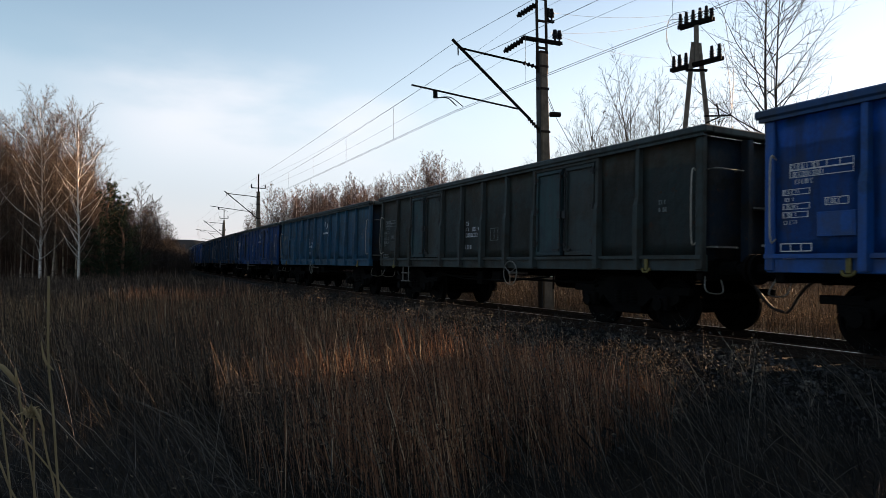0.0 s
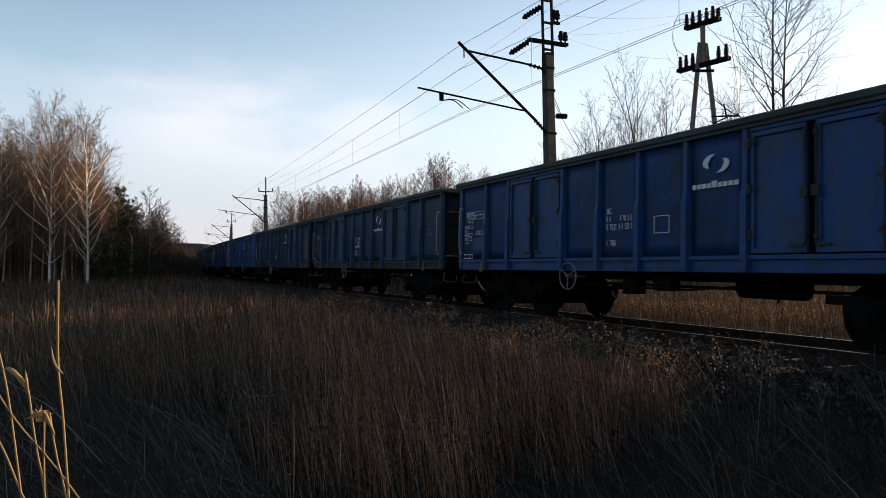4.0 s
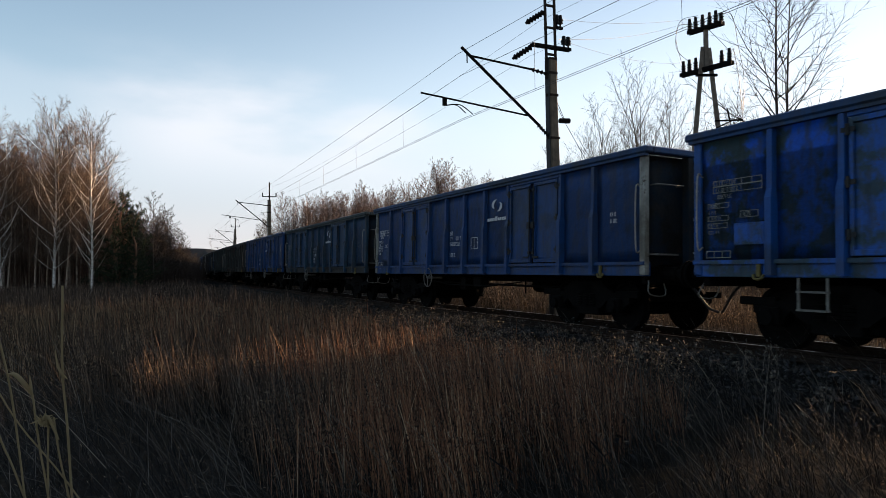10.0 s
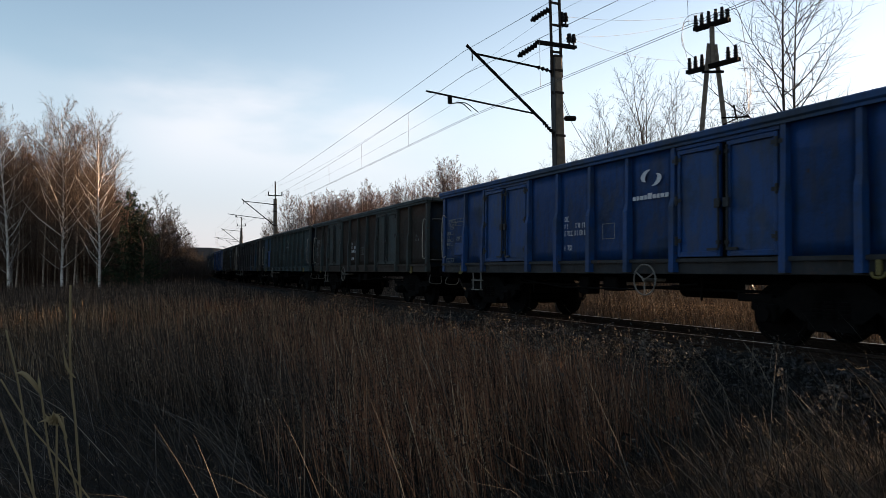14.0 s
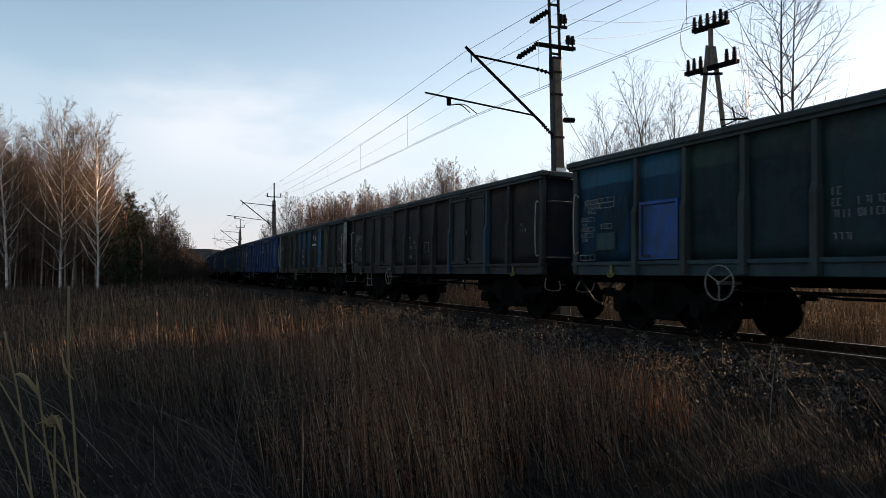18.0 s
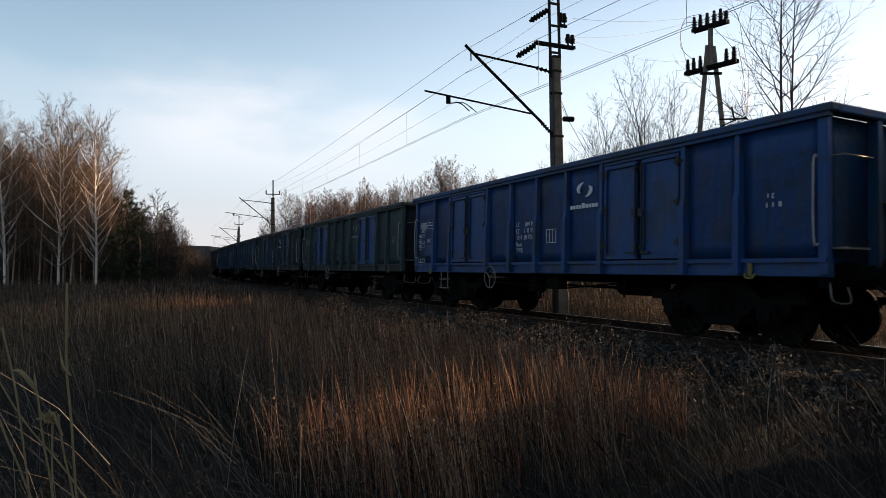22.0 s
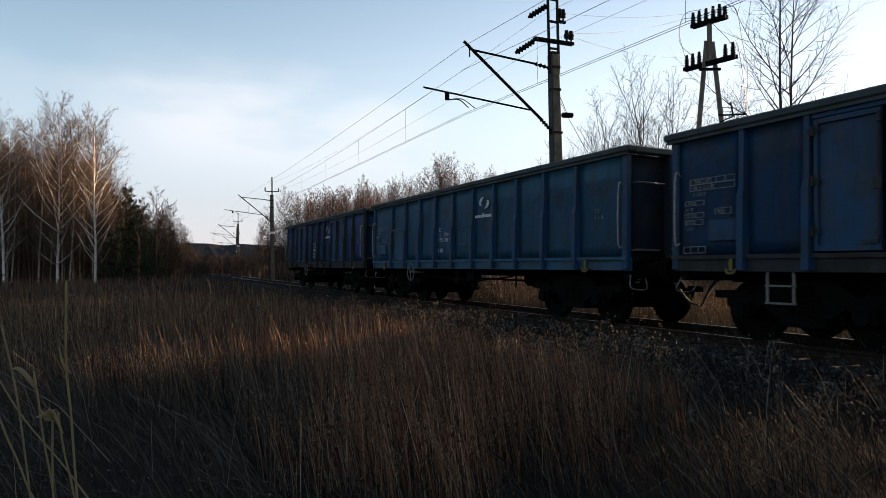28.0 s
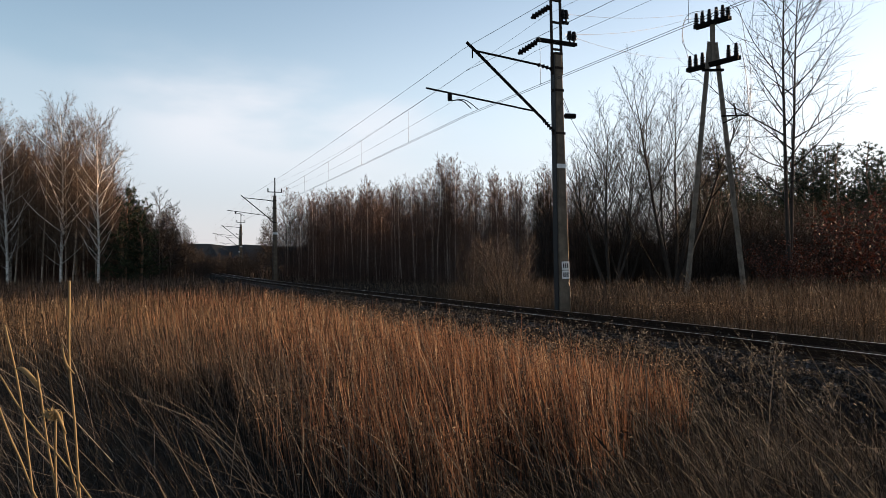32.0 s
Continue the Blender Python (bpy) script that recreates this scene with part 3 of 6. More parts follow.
def build_wagon(i, look_):
    """look_: dict with kind, body, rib, door, rim, and optional extras."""
    body, rib = look_["body"], look_["rib"]
    hero = new("goods_wagon")
    tagged(hero, look_["label"], "goods wagon", "wagons of the coal train")
    doors = look_["kind"] == "doors"
    ribs = DOOR_RIBS if doors else PLAIN_RIBS
    patches = look_.get("patches", {})
    for side in (-1, 1):
        tag = "n" if side < 0 else "f"
        edges = [6.47] + ribs + [-6.47]
        for k, (a, b) in enumerate(zip(edges, edges[1:])):
            if doors and any(abs(a - d0) < 0.2 for d0, d1 in DOORS):
                continue
            piece("side_panel", panel_shape(b + 0.02, a - 0.02, side, k * 7 + (side > 0)), patches.get(k, body) if side < 0 else body, hero, key=f"panel{look_['kind']}{tag}{k}")
        for k, x in enumerate(ribs):
            piece("side_rib", rib_shape(x, side), look_.get("ribs", {}).get(k, rib), hero, key=f"rib{look_['kind']}{tag}{k}")
        if doors:
            for d, (a, b) in enumerate(DOORS):
                mid = (a + b) / 2
                for e, (p, q) in enumerate(((a, mid + 0.03), (mid - 0.03, b))):
                    leaf = piece("door_leaf", door_leaf(p, q, side), look_["door"][(2 * d + e) % len(look_["door"])], hero, key=f"leaf{tag}{d}{e}")
                    hx = (q + 0.05) if e == 0 else (p - 0.05)
                    sgn = 1 if e == 0 else -1

                    def bolt(bm, hx=hx, side=side, sgn=sgn):
                        y = side * (SKIN + 0.09)
                        rod(bm, (hx, y, 1.42), (hx, y, 2.95), 0.016, 6)
                        for z in (1.5, 2.1, 2.85):
                            box(bm, hx - 0.03, hx + 0.03, side * (SKIN + 0.05), y + side * 0.02, z - 0.03, z + 0.03)
                        box(bm, hx, hx + sgn * 0.2, y, y + side * 0.025, 1.38, 1.42)
                        box(bm, hx - 0.05, hx + 0.05, y, y + side * 0.035, 2.02, 2.16)
                    piece("door_bolt", bolt, SOOT, leaf, "vertical locking rod with levers", key=f"bolt{tag}{d}{e}")

                    def hinges(bm, p=p, q=q, e=e, side=side):
                        x = (p - 0.03) if e == 0 else (q + 0.03)
                        for z in (1.55, 2.2, 2.85):
                            rod(bm, (x, side * (SKIN + 0.09), z - 0.07), (x, side * (SKIN + 0.09), z + 0.07), 0.026, 8)
                            box(bm, x - 0.09, x + 0.09, side * (SKIN + 0.075), side * (SKIN + 0.088), z - 0.03, z + 0.03)
                    tagged(piece("hinge", hinges, SOOT, leaf, key=f"hinge{tag}{d}{e}"), kind="stuff")
                # near-black sheet added behind the leaves so their gaps look shadowed
                piece("door_seal", lambda bm, a=a, b=b, side=side: box(bm, b, a, side * (SKIN - 0.03), side * (SKIN - 0.005), FLOOR_Z, TOP_Z), UNDER, hero, "dark sheet behind the doors, colours the gaps as shadow", key=f"gapshade{tag}{d}")
                piece("door_header", lambda bm, a=a, b=b, side=side: box(bm, b, a, side * SKIN, side * (SKIN + 0.06), TOP_Z - 0.11, TOP_Z, 0.01), rib, hero, key=f"header{tag}{d}")
        else:
            leaf = piece("hatch", hatch_leaf(-4.6, -3.72, side), look_.get("hatch", body), hero, "low side hatch", key=f"hatch{tag}")
            piece("hatch_bolt", lambda bm, side=side: (rod(bm, (-4.5, side * (SKIN + 0.11), 1.35), (-4.5, side * (SKIN + 0.11), 2.2), 0.014, 6), box(bm, -4.53, -4.32, side * (SKIN + 0.1), side * (SKIN + 0.125), 1.33, 1.37)), SOOT, leaf, key=f"hatchbolt{tag}")
        # chords: capped top rail, bottom sill
        piece("top_rail", lambda bm, side=side: (box(bm, -6.62, 6.62, side * (SKIN - 0.05), side * (SKIN + 0.13), TOP_Z, TOP_Z + 0.12, 0.025), box(bm, -6.56, 6.56, side * (SKIN + 0.02), side * (SKIN + 0.1), TOP_Z - 0.045, TOP_Z)), look_["rim"], hero, "rounded top rail", key=f"toprail{tag}")
        piece("side_sill", lambda bm, side=side: (box(bm, -6.49, 6.49, side * (SKIN - 0.1), side * (SKIN + 0.02), 1.02, FLOOR_Z, 0.01), box(bm, -6.49, 6.49, side * SKIN, side * (SKIN + 0.075), FLOOR_Z - 0.06, FLOOR_Z)), look_["sill"], hero, "bottom sill", key=f"sill{tag}")
        for sx in (1, -1):
            def corner(bm, sx=sx, side=side):
                box(bm, sx * 6.36, sx * 6.50, side * (SKIN - 0.06), side * (SKIN + 0.05), 1.04, TOP_Z, 0.015)
            piece("corner_post", corner, look_.get("corner", rib), hero, key=f"corner{tag}{sx}")

            def grab(bm, sx=sx, side=side):
                x, y = sx * 6.36, side * (SKIN + 0.12)
                pipe(bm, curved([(x, side * SKIN, 2.55), (x, y, 2.52), (x, y, 1.5), (x, side * SKIN, 1.47)], 5), 0.012, 6)
            piece("grab_rail", grab, look_.get("grab", PALE), hero, "bare steel grab rail", key=f"grab{tag}{sx}")

            def tie(bm, sx=sx, side=side):
                x, y = sx * 5.35, side * (SKIN + 0.03)
                box(bm, x - 0.035, x + 0.035, y, y + side * 0.04, 1.02, 1.22, 0.01)
                pipe(bm, curved([(x - 0.085, y + side * 0.02, 1.06), (x - 0.05, y + side * 0.04, 1.0), (x + 0.05, y + side * 0.04, 1.0), (x + 0.085, y + side * 0.02, 1.06)], 5), 0.02, 6)
            piece("tie_hook", tie, YELLOW, hero, "painted tow hook", key=f"tie{tag}{sx}")

            def step(bm, sx=sx, side=side):
                x, y = sx * 4.6, side * (SKIN - 0.02)
                for a in (-0.2, 0.2):
                    box(bm, x + a - 0.018, x + a + 0.018, y - 0.01, y + 0.01, 0.58, 1.05)
                for z in (0.58, 0.82):
                    box(bm, x - 0.2, x + 0.2, y - 0.06, y + 0.06, z, z + 0.025)
            if sx == -1:
                piece("step", step, look_.get("step", UNDER), hero, "hanging footstep", key=f"step{tag}{sx}")
        # hand-brake wheel with three spokes
        bx = look_.get("wheel", -1.9)

        def brake_wheel(bm, side=side, bx=bx):
            c, R, y = Vector((bx, 0, 0.92)), 0.26, side * (SKIN + 0.1)
            ring = [c + Vector((R * math.cos(t), y, R * math.sin(t))) for t in np.linspace(0, 2 * math.pi, 25)]
            pipe(bm, ring, 0.014, 5)
            for k in range(3):
                t = 0.5 + k * 2.0944
                rod(bm, (bx, y, 0.92), (bx + R * math.cos(t), y, 0.92 + R * math.sin(t)), 0.014, 5)
            rod(bm, (bx, side * 1.0, 0.92), (bx, y + side * 0.03, 0.92), 0.03, 8)
        piece("brake_wheel", brake_wheel, look_.get("wheelmat", WORN), hero, "spoked hand-brake wheel", key=f"brakewheel{tag}{bx}")
    add_marks(hero, look_, i)
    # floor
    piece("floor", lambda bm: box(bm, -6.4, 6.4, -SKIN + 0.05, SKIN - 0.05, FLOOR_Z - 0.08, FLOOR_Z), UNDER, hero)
    # ends
    for sx in (1, -1):
        e = "a" if sx > 0 else "b"

        def end_sheet(bm, sx=sx):
            r = random.Random(5 + sx)
            ny, nz, grid = 12, 8, []
            for a in range(ny + 1):
                col = []
                for b in range(nz + 1):
                    d = r.uniform(-0.02, 0.02) * (0 < a < ny) * (0 < b < nz)
                    col.append(bm.verts.new((sx * (6.41 + d), -SKIN + 0.04 + a / ny * 2 * (SKIN - 0.04), FLOOR_Z - 0.1 + b / nz * (TOP_Z - FLOOR_Z + 0.1))))
                grid.append(col)
            for a in range(ny):
                for b in range(nz):
                    bm.faces.new((grid[a][b], grid[a + 1][b], grid[a + 1][b + 1], grid[a][b + 1])).smooth = True
            bmesh.ops.solidify(bm, geom=bm.faces[:], thickness=0.03)
        end = piece("end_wall", end_sheet, look_.get("end", GRIME), hero, key=f"end{e}")
        for y in (-0.42, 0.42):
            piece("end_post", lambda bm, sx=sx, y=y: box(bm, sx * 6.43, sx * 6.58, y - 0.06, y + 0.06, 1.05, TOP_Z, 0.012), look_.get("end", GRIME), end, key=f"endpost{e}{y}")
        piece("end_rail", lambda bm, sx=sx: box(bm, sx * 6.40, sx * 6.61, -SKIN + 0.06, SKIN - 0.06, TOP_Z, TOP_Z + 0.12, 0.02), look_["rim"], hero, key=f"endrail{e}")
        piece("end_rung", lambda bm, sx=sx: pipe(bm, [(sx * 6.42, -1.2, 2.6), (sx * 6.58, -1.2, 2.6), (sx * 6.58, -0.6, 2.6), (sx * 6.42, -0.6, 2.6)], 0.014, 6), WORN, end, "bare steel rung", key=f"rung{e}")
        piece("end_step", lambda bm, sx=sx: box(bm, sx * 6.42, sx * 6.62, -0.35, 0.35, 2.02, 2.05), WORN, end, key=f"estepa{e}")
        piece("end_step", lambda bm, sx=sx: box(bm, sx * 6.42, sx * 6.66, -1.25, -0.8, 1.38, 1.41), WORN, end, key=f"estepb{e}")
        piece("end_grab", lambda bm, sx=sx: pipe(bm, curved([(sx * 6.42, 1.12, 2.45), (sx * 6.6, 1.12, 2.42), (sx * 6.6, 1.12, 1.55), (sx * 6.42, 1.12, 1.52)], 5), 0.014, 6), PALE, end, "bare steel grab iron", key=f"endgrab{e}")
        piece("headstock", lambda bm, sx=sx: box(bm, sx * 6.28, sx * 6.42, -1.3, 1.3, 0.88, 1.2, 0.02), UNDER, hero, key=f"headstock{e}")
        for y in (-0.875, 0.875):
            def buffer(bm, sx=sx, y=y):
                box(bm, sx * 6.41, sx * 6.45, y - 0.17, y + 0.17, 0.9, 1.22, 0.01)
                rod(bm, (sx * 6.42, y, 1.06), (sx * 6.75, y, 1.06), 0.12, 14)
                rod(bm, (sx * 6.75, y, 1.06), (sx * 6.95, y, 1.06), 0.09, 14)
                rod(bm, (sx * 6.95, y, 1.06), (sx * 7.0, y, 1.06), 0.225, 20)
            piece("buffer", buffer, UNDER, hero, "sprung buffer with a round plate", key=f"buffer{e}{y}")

        def hook(bm, sx=sx):
            pipe(bm, curved([(sx * 6.4, 0, 1.05), (sx * 6.7, 0, 1.06), (sx * 6.85, 0, 0.98), (sx * 6.98, 0, 0.93)], 6), 0.04, 6)
            rod(bm, (sx * 6.75, -0.12, 0.98), (sx * 6.75, 0.12, 0.98), 0.03)
        piece("draw_hook", hook, UNDER, hero, key=f"hook{e}")

        def hose(bm, sx=sx):
            pipe(bm, curved([(sx * 6.42, -0.35, 0.95), (sx * 6.62, -0.36, 0.78), (sx * 6.85, -0.3, 0.5), (sx * 7.0, -0.2, 0.42)], 6), 0.026, 6)
        piece("brake_hose", hose, RUBBER, hero, "hanging rubber brake hose", key=f"hose{e}")
        piece("shunter_handle", lambda bm, sx=sx: pipe(bm, curved([(sx * 6.42, -1.25, 0.95), (sx * 6.5, -1.3, 0.72), (sx * 6.5, -0.95, 0.7), (sx * 6.42, -0.9, 0.92)], 5), 0.012, 5), WORN, hero, key=f"shunter{e}")
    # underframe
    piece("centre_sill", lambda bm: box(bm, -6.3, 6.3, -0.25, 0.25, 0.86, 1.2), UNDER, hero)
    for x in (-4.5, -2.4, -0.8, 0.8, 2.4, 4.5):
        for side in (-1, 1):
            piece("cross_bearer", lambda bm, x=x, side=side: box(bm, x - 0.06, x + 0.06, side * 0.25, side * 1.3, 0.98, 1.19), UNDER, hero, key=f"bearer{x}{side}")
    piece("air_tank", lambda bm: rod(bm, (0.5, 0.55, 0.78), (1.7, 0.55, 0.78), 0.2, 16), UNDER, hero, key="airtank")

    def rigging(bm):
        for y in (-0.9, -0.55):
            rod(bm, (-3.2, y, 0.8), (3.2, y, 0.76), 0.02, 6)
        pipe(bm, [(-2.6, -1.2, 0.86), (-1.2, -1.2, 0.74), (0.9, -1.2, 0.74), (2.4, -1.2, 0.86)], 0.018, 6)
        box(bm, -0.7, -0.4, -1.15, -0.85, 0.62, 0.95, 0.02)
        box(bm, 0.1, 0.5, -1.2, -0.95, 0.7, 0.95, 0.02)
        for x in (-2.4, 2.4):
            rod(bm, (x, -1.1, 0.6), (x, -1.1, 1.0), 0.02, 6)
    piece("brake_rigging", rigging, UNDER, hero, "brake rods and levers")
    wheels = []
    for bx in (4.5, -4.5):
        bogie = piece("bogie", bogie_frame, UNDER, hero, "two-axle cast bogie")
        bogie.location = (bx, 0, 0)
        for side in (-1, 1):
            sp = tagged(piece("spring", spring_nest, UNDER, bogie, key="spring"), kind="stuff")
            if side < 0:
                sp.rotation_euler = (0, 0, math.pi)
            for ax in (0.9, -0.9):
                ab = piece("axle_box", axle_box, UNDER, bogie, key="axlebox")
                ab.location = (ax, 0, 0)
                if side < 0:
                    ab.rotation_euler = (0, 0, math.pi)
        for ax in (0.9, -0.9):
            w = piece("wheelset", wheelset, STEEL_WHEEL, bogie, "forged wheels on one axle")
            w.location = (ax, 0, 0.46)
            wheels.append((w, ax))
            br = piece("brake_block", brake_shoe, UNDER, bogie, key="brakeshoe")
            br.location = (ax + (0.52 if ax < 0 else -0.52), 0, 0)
    return hero, wheels


GRIME = paint("coal_dusted_blue_paint", (0.009, 0.018, 0.030), (0.014, 0.0135, 0.013), 0.5, 0.35, 0.7)
FADED = plain("faded_stencil", (0.09, 0.1, 0.1), (0.2, 0.21, 0.2), 20, 0.8, 0, 0)
WORN = plain("rubbed_grey_steel", (0.07, 0.068, 0.06), (0.17, 0.16, 0.14), 14, 0.55)
# wheel colour as dark as the underframe, with the shade there put in
STEEL_WHEEL = plain("shade_dark_wheel_steel", (0.0014, 0.0014, 0.0013), (0.004, 0.0036, 0.0032), 10, 0.9, 0.0)
DKBLUE = paint("faded_dark_blue_paint", (0.006, 0.035, 0.085), (0.010, 0.027, 0.050), 0.35, 0.2)
BLUE = paint("bright_blue_paint", (0.006, 0.052, 0.195), (0.008, 0.034, 0.095), 0.25, 0.1, 0.42)
MOTTLED = paint("mottled_blue_paint", (0.011, 0.066, 0.26), (0.018, 0.042, 0.062), 0.62, 0.15, 0.45, 2.6)
ROYAL = paint("royal_blue_paint", (0.005, 0.036, 0.122), (0.007, 0.026, 0.068), 0.3, 0.12, 0.45)
TEAL = paint("worn_teal_blue_paint", (0.012, 0.064, 0.118), (0.012, 0.044, 0.070), 0.35, 0.2)
SLATE = paint("slate_blue_paint", (0.009, 0.036, 0.066), (0.014, 0.027, 0.040), 0.5, 0.3)
GREYGREEN = paint("grey_green_weathered_paint", (0.025, 0.035, 0.035), (0.021, 0.022, 0.018), 0.5, 0.4, 0.6)
GREEN = paint("green_grey_paint", (0.019, 0.042, 0.045), (0.014, 0.028, 0.034), 0.5, 0.3, 0.6)
SOOT = paint("sooty_grey_paint", (0.017, 0.019, 0.021), (0.013, 0.012, 0.011), 0.5, 0.35, 0.6)
OLIVE = paint("rusty_olive_paint", (0.029, 0.028, 0.020), (0.021, 0.017, 0.013), 0.5, 0.5, 0.65)
BROWN = paint("rust_brown_paint", (0.032, 0.024, 0.018), (0.021, 0.015, 0.011), 0.5, 0.5, 0.7)
RIMGREY = paint("grey_green_rim_paint", (0.035, 0.047, 0.048), (0.024, 0.029, 0.027), 0.5, 0.35, 0.65)
RIMBLUE = paint("blue_rim_paint", (0.016, 0.045, 0.115), (0.022, 0.038, 0.065), 0.5, 0.25, 0.6)
BARE = paint("scraped_pale_steel", (0.26, 0.26, 0.23), (0.12, 0.11, 0.09), 0.5, 0.4)


def finish(kind, label, body, rib=None, door=None, rim=RIMGREY, sill=None, **more):
    return dict(kind=kind, label=label, body=body, rib=rib or body, door=door or [body], rim=rim, sill=sill or body, **more)


FINISH = [
    finish("doors", "bright blue steel open goods wagon with white stencils", BLUE, rim=RIMBLUE),
    finish("doors", "weathered grey-green open goods wagon with scuffed doors", GREYGREEN, door=[GREYGREEN, GREEN], wheel=1.3, step=WORN, marks=''),
    finish("plain", "teal-blue open goods wagon without side doors", TEAL, rim=RIMGREY, wheel=-0.5),
    finish("doors", "dented royal-blue open goods wagon with pale front corner", ROYAL, rim=RIMGREY, corner=ROYAL, end=DKBLUE),
    finish("doors", "dull dark-blue open goods wagon with a grimy sill", DKBLUE, sill=SOOT, text=True),
    finish("doors", "slate-blue open goods wagon with a pale chipped end rail", SLATE, end=SLATE, rib=DKBLUE, door=[DKBLUE], sill=SOOT, text=True),
    finish("doors", "mottled bright blue open goods wagon with patched paint", MOTTLED, rib=BLUE, rim=RIMBLUE, end=DKBLUE, door=[MOTTLED], wheel=1.5, step=WORN, text=True),
    finish("doors", "clean royal-blue open goods wagon with pale corner post", ROYAL, rim=RIMBLUE, corner=BARE, wheel=-2.1),
    finish("doors", "dark teal-blue open goods wagon with double doors", DKBLUE, rib=SLATE, sill=SOOT, text=True),
    finish("doors", "royal-blue open goods wagon with a sooty sill", ROYAL, sill=SOOT, rim=RIMBLUE, wheel=1.5, step=WORN),
    finish("doors", "rusty brown-grey open goods wagon with flaking doors", BROWN, rib=GREYGREEN, door=[GREYGREEN], wheel=-1.7, step=WORN, marks=''),
    finish("plain", "dark green-grey open goods wagon with blue touch-up patches", GREEN, rib=GREYGREEN, wheel=-2.9, ink=FADED, hatch=BLUE, patches={9: TEAL, 10: TEAL}),
    finish("doors", "soot-grey open goods wagon with some blue ribs", SOOT, ribs={1: SLATE, 2: SLATE}, sill=SOOT, wheel=-2.4, step=WORN, marks='', ink=FADED),
    finish("doors", "rust-olive open goods wagon with bright blue patches", OLIVE, patches={4: TEAL, 5: TEAL, 6: TEAL}, door=[OLIVE, TEAL, OLIVE, OLIVE], corner=BARE, ink=WHITE),
    finish("doors", "deep blue open goods wagon with white lettering", ROYAL, rim=RIMBLUE, end=DKBLUE, step=WORN, text=True),
    finish("doors", "green-grey open goods wagon with royal-blue doors", GREEN, door=[ROYAL], sill=SOOT, ink=FADED),
    finish("doors", "dark grey-blue open goods wagon with bright blue rib feet", SOOT, rib=SLATE, door=[SLATE], sill=SOOT, wheel=1.5, step=WORN),
    finish("doors", "steel-blue open goods wagon with worn doors", DKBLUE, sill=SOOT, step=WORN, text=True, ink=FADED),
    finish("plain", "blue open goods wagon with plain ribbed sides", TEAL, rib=DKBLUE, wheel=-3.0),
    finish("doors", "blue open goods wagon with dark-framed doors, last in the train", ROYAL, rib=SOOT, end=DKBLUE, sill=SOOT, door=[DKBLUE], text=True),
]
STEEL_WHEEL.node_tree.nodes["Principled BSDF"].inputs["Specular IOR Level"].default_value = 0.06
TRAIN = [build_wagon(i, look_) for i, look_ in enumerate(FINISH)]

# metres that the train has gone, by time
GONE_T = [0, 1, 2, 3, 6, 7, 8, 9, 10, 11, 12, 13, 14, 17, 18, 19, 20, 21, 22, 23, 24, 25, 28, 29, 30, 31, 32]
GONE = [0.69, 9.20, 17.16, 25.40, 50.45, 58.50, 66.70, 75.34, 83.49, 91.68, 99.70, 107.93, 116.45, 141.70, 150.51, 159.12, 167.73, 176.27, 184.92, 193.54, 202.29, 211.03, 237.42, 246.19, 255.06, 264.22, 273.36]


def gone(t):
    return float(np.interp(t, FINE_T, FINE_G))


def smooth_table():
    """A gliding curve through the table of the train's way."""
    h, d = np.diff(GONE_T), np.diff(GONE) / np.diff(GONE_T)
    m = np.concatenate([[d[0]], (d[:-1] * h[1:] + d[1:] * h[:-1]) / (h[1:] + h[:-1]), [d[-1]]])
    t = np.linspace(0, 32, 961)
    i = np.clip(np.searchsorted(GONE_T, t, "right") - 1, 0, len(h) - 1)
    u = (t - np.array(GONE_T)[i]) / h[i]
    g = np.array(GONE)
    return t, (2 * u ** 3 - 3 * u * u + 1) * g[i] + (u ** 3 - 2 * u * u + u) * h[i] * m[i] + (-2 * u ** 3 + 3 * u * u) * g[i + 1] + (u ** 3 - u * u) * h[i] * m[i + 1]


FINE_T, FINE_G = smooth_table()


def wagon_pose(i, t):
    s = WAGON_LENGTH * (i - 0.5) - gone(t)
    a, b = track(s - 4.5), track(s + 4.5)
    turn = math.degrees(math.atan2(a.y - b.y, a.x - b.x))
    return pose(*((a + b) / 2), -LEAN, 0, turn)


def motions():
    for i, (wagon, wheels) in enumerate(TRAIN):
        walk(wagon, [(t, wagon_pose(i, t)) for t in np.arange(0, 32.01, 0.5).tolist()])
        for w, ax in wheels:
            walk(w, [(t, pose(ax, 0, 0.46, 0, math.degrees(gone(t) / 0.46), 0)) for t in np.arange(0, 32.001, 1 / 15).tolist()])


# ---- catenary masts, the telegraph pole and the wires ----
def chain_insulator(bm, p, q, r=0.07, discs=5):
    """Ribbed porcelain rod between two points."""
    p, q = Vector(p), Vector(q)
    rod(bm, p, q, r * 0.45, 8)
    for k in range(discs):
        c = p.lerp(q, (k + 0.7) / (discs + 0.4))
        d = (q - p).normalized() * 0.028
        rod(bm, c - d, c + d, r, 10, r * 0.6)


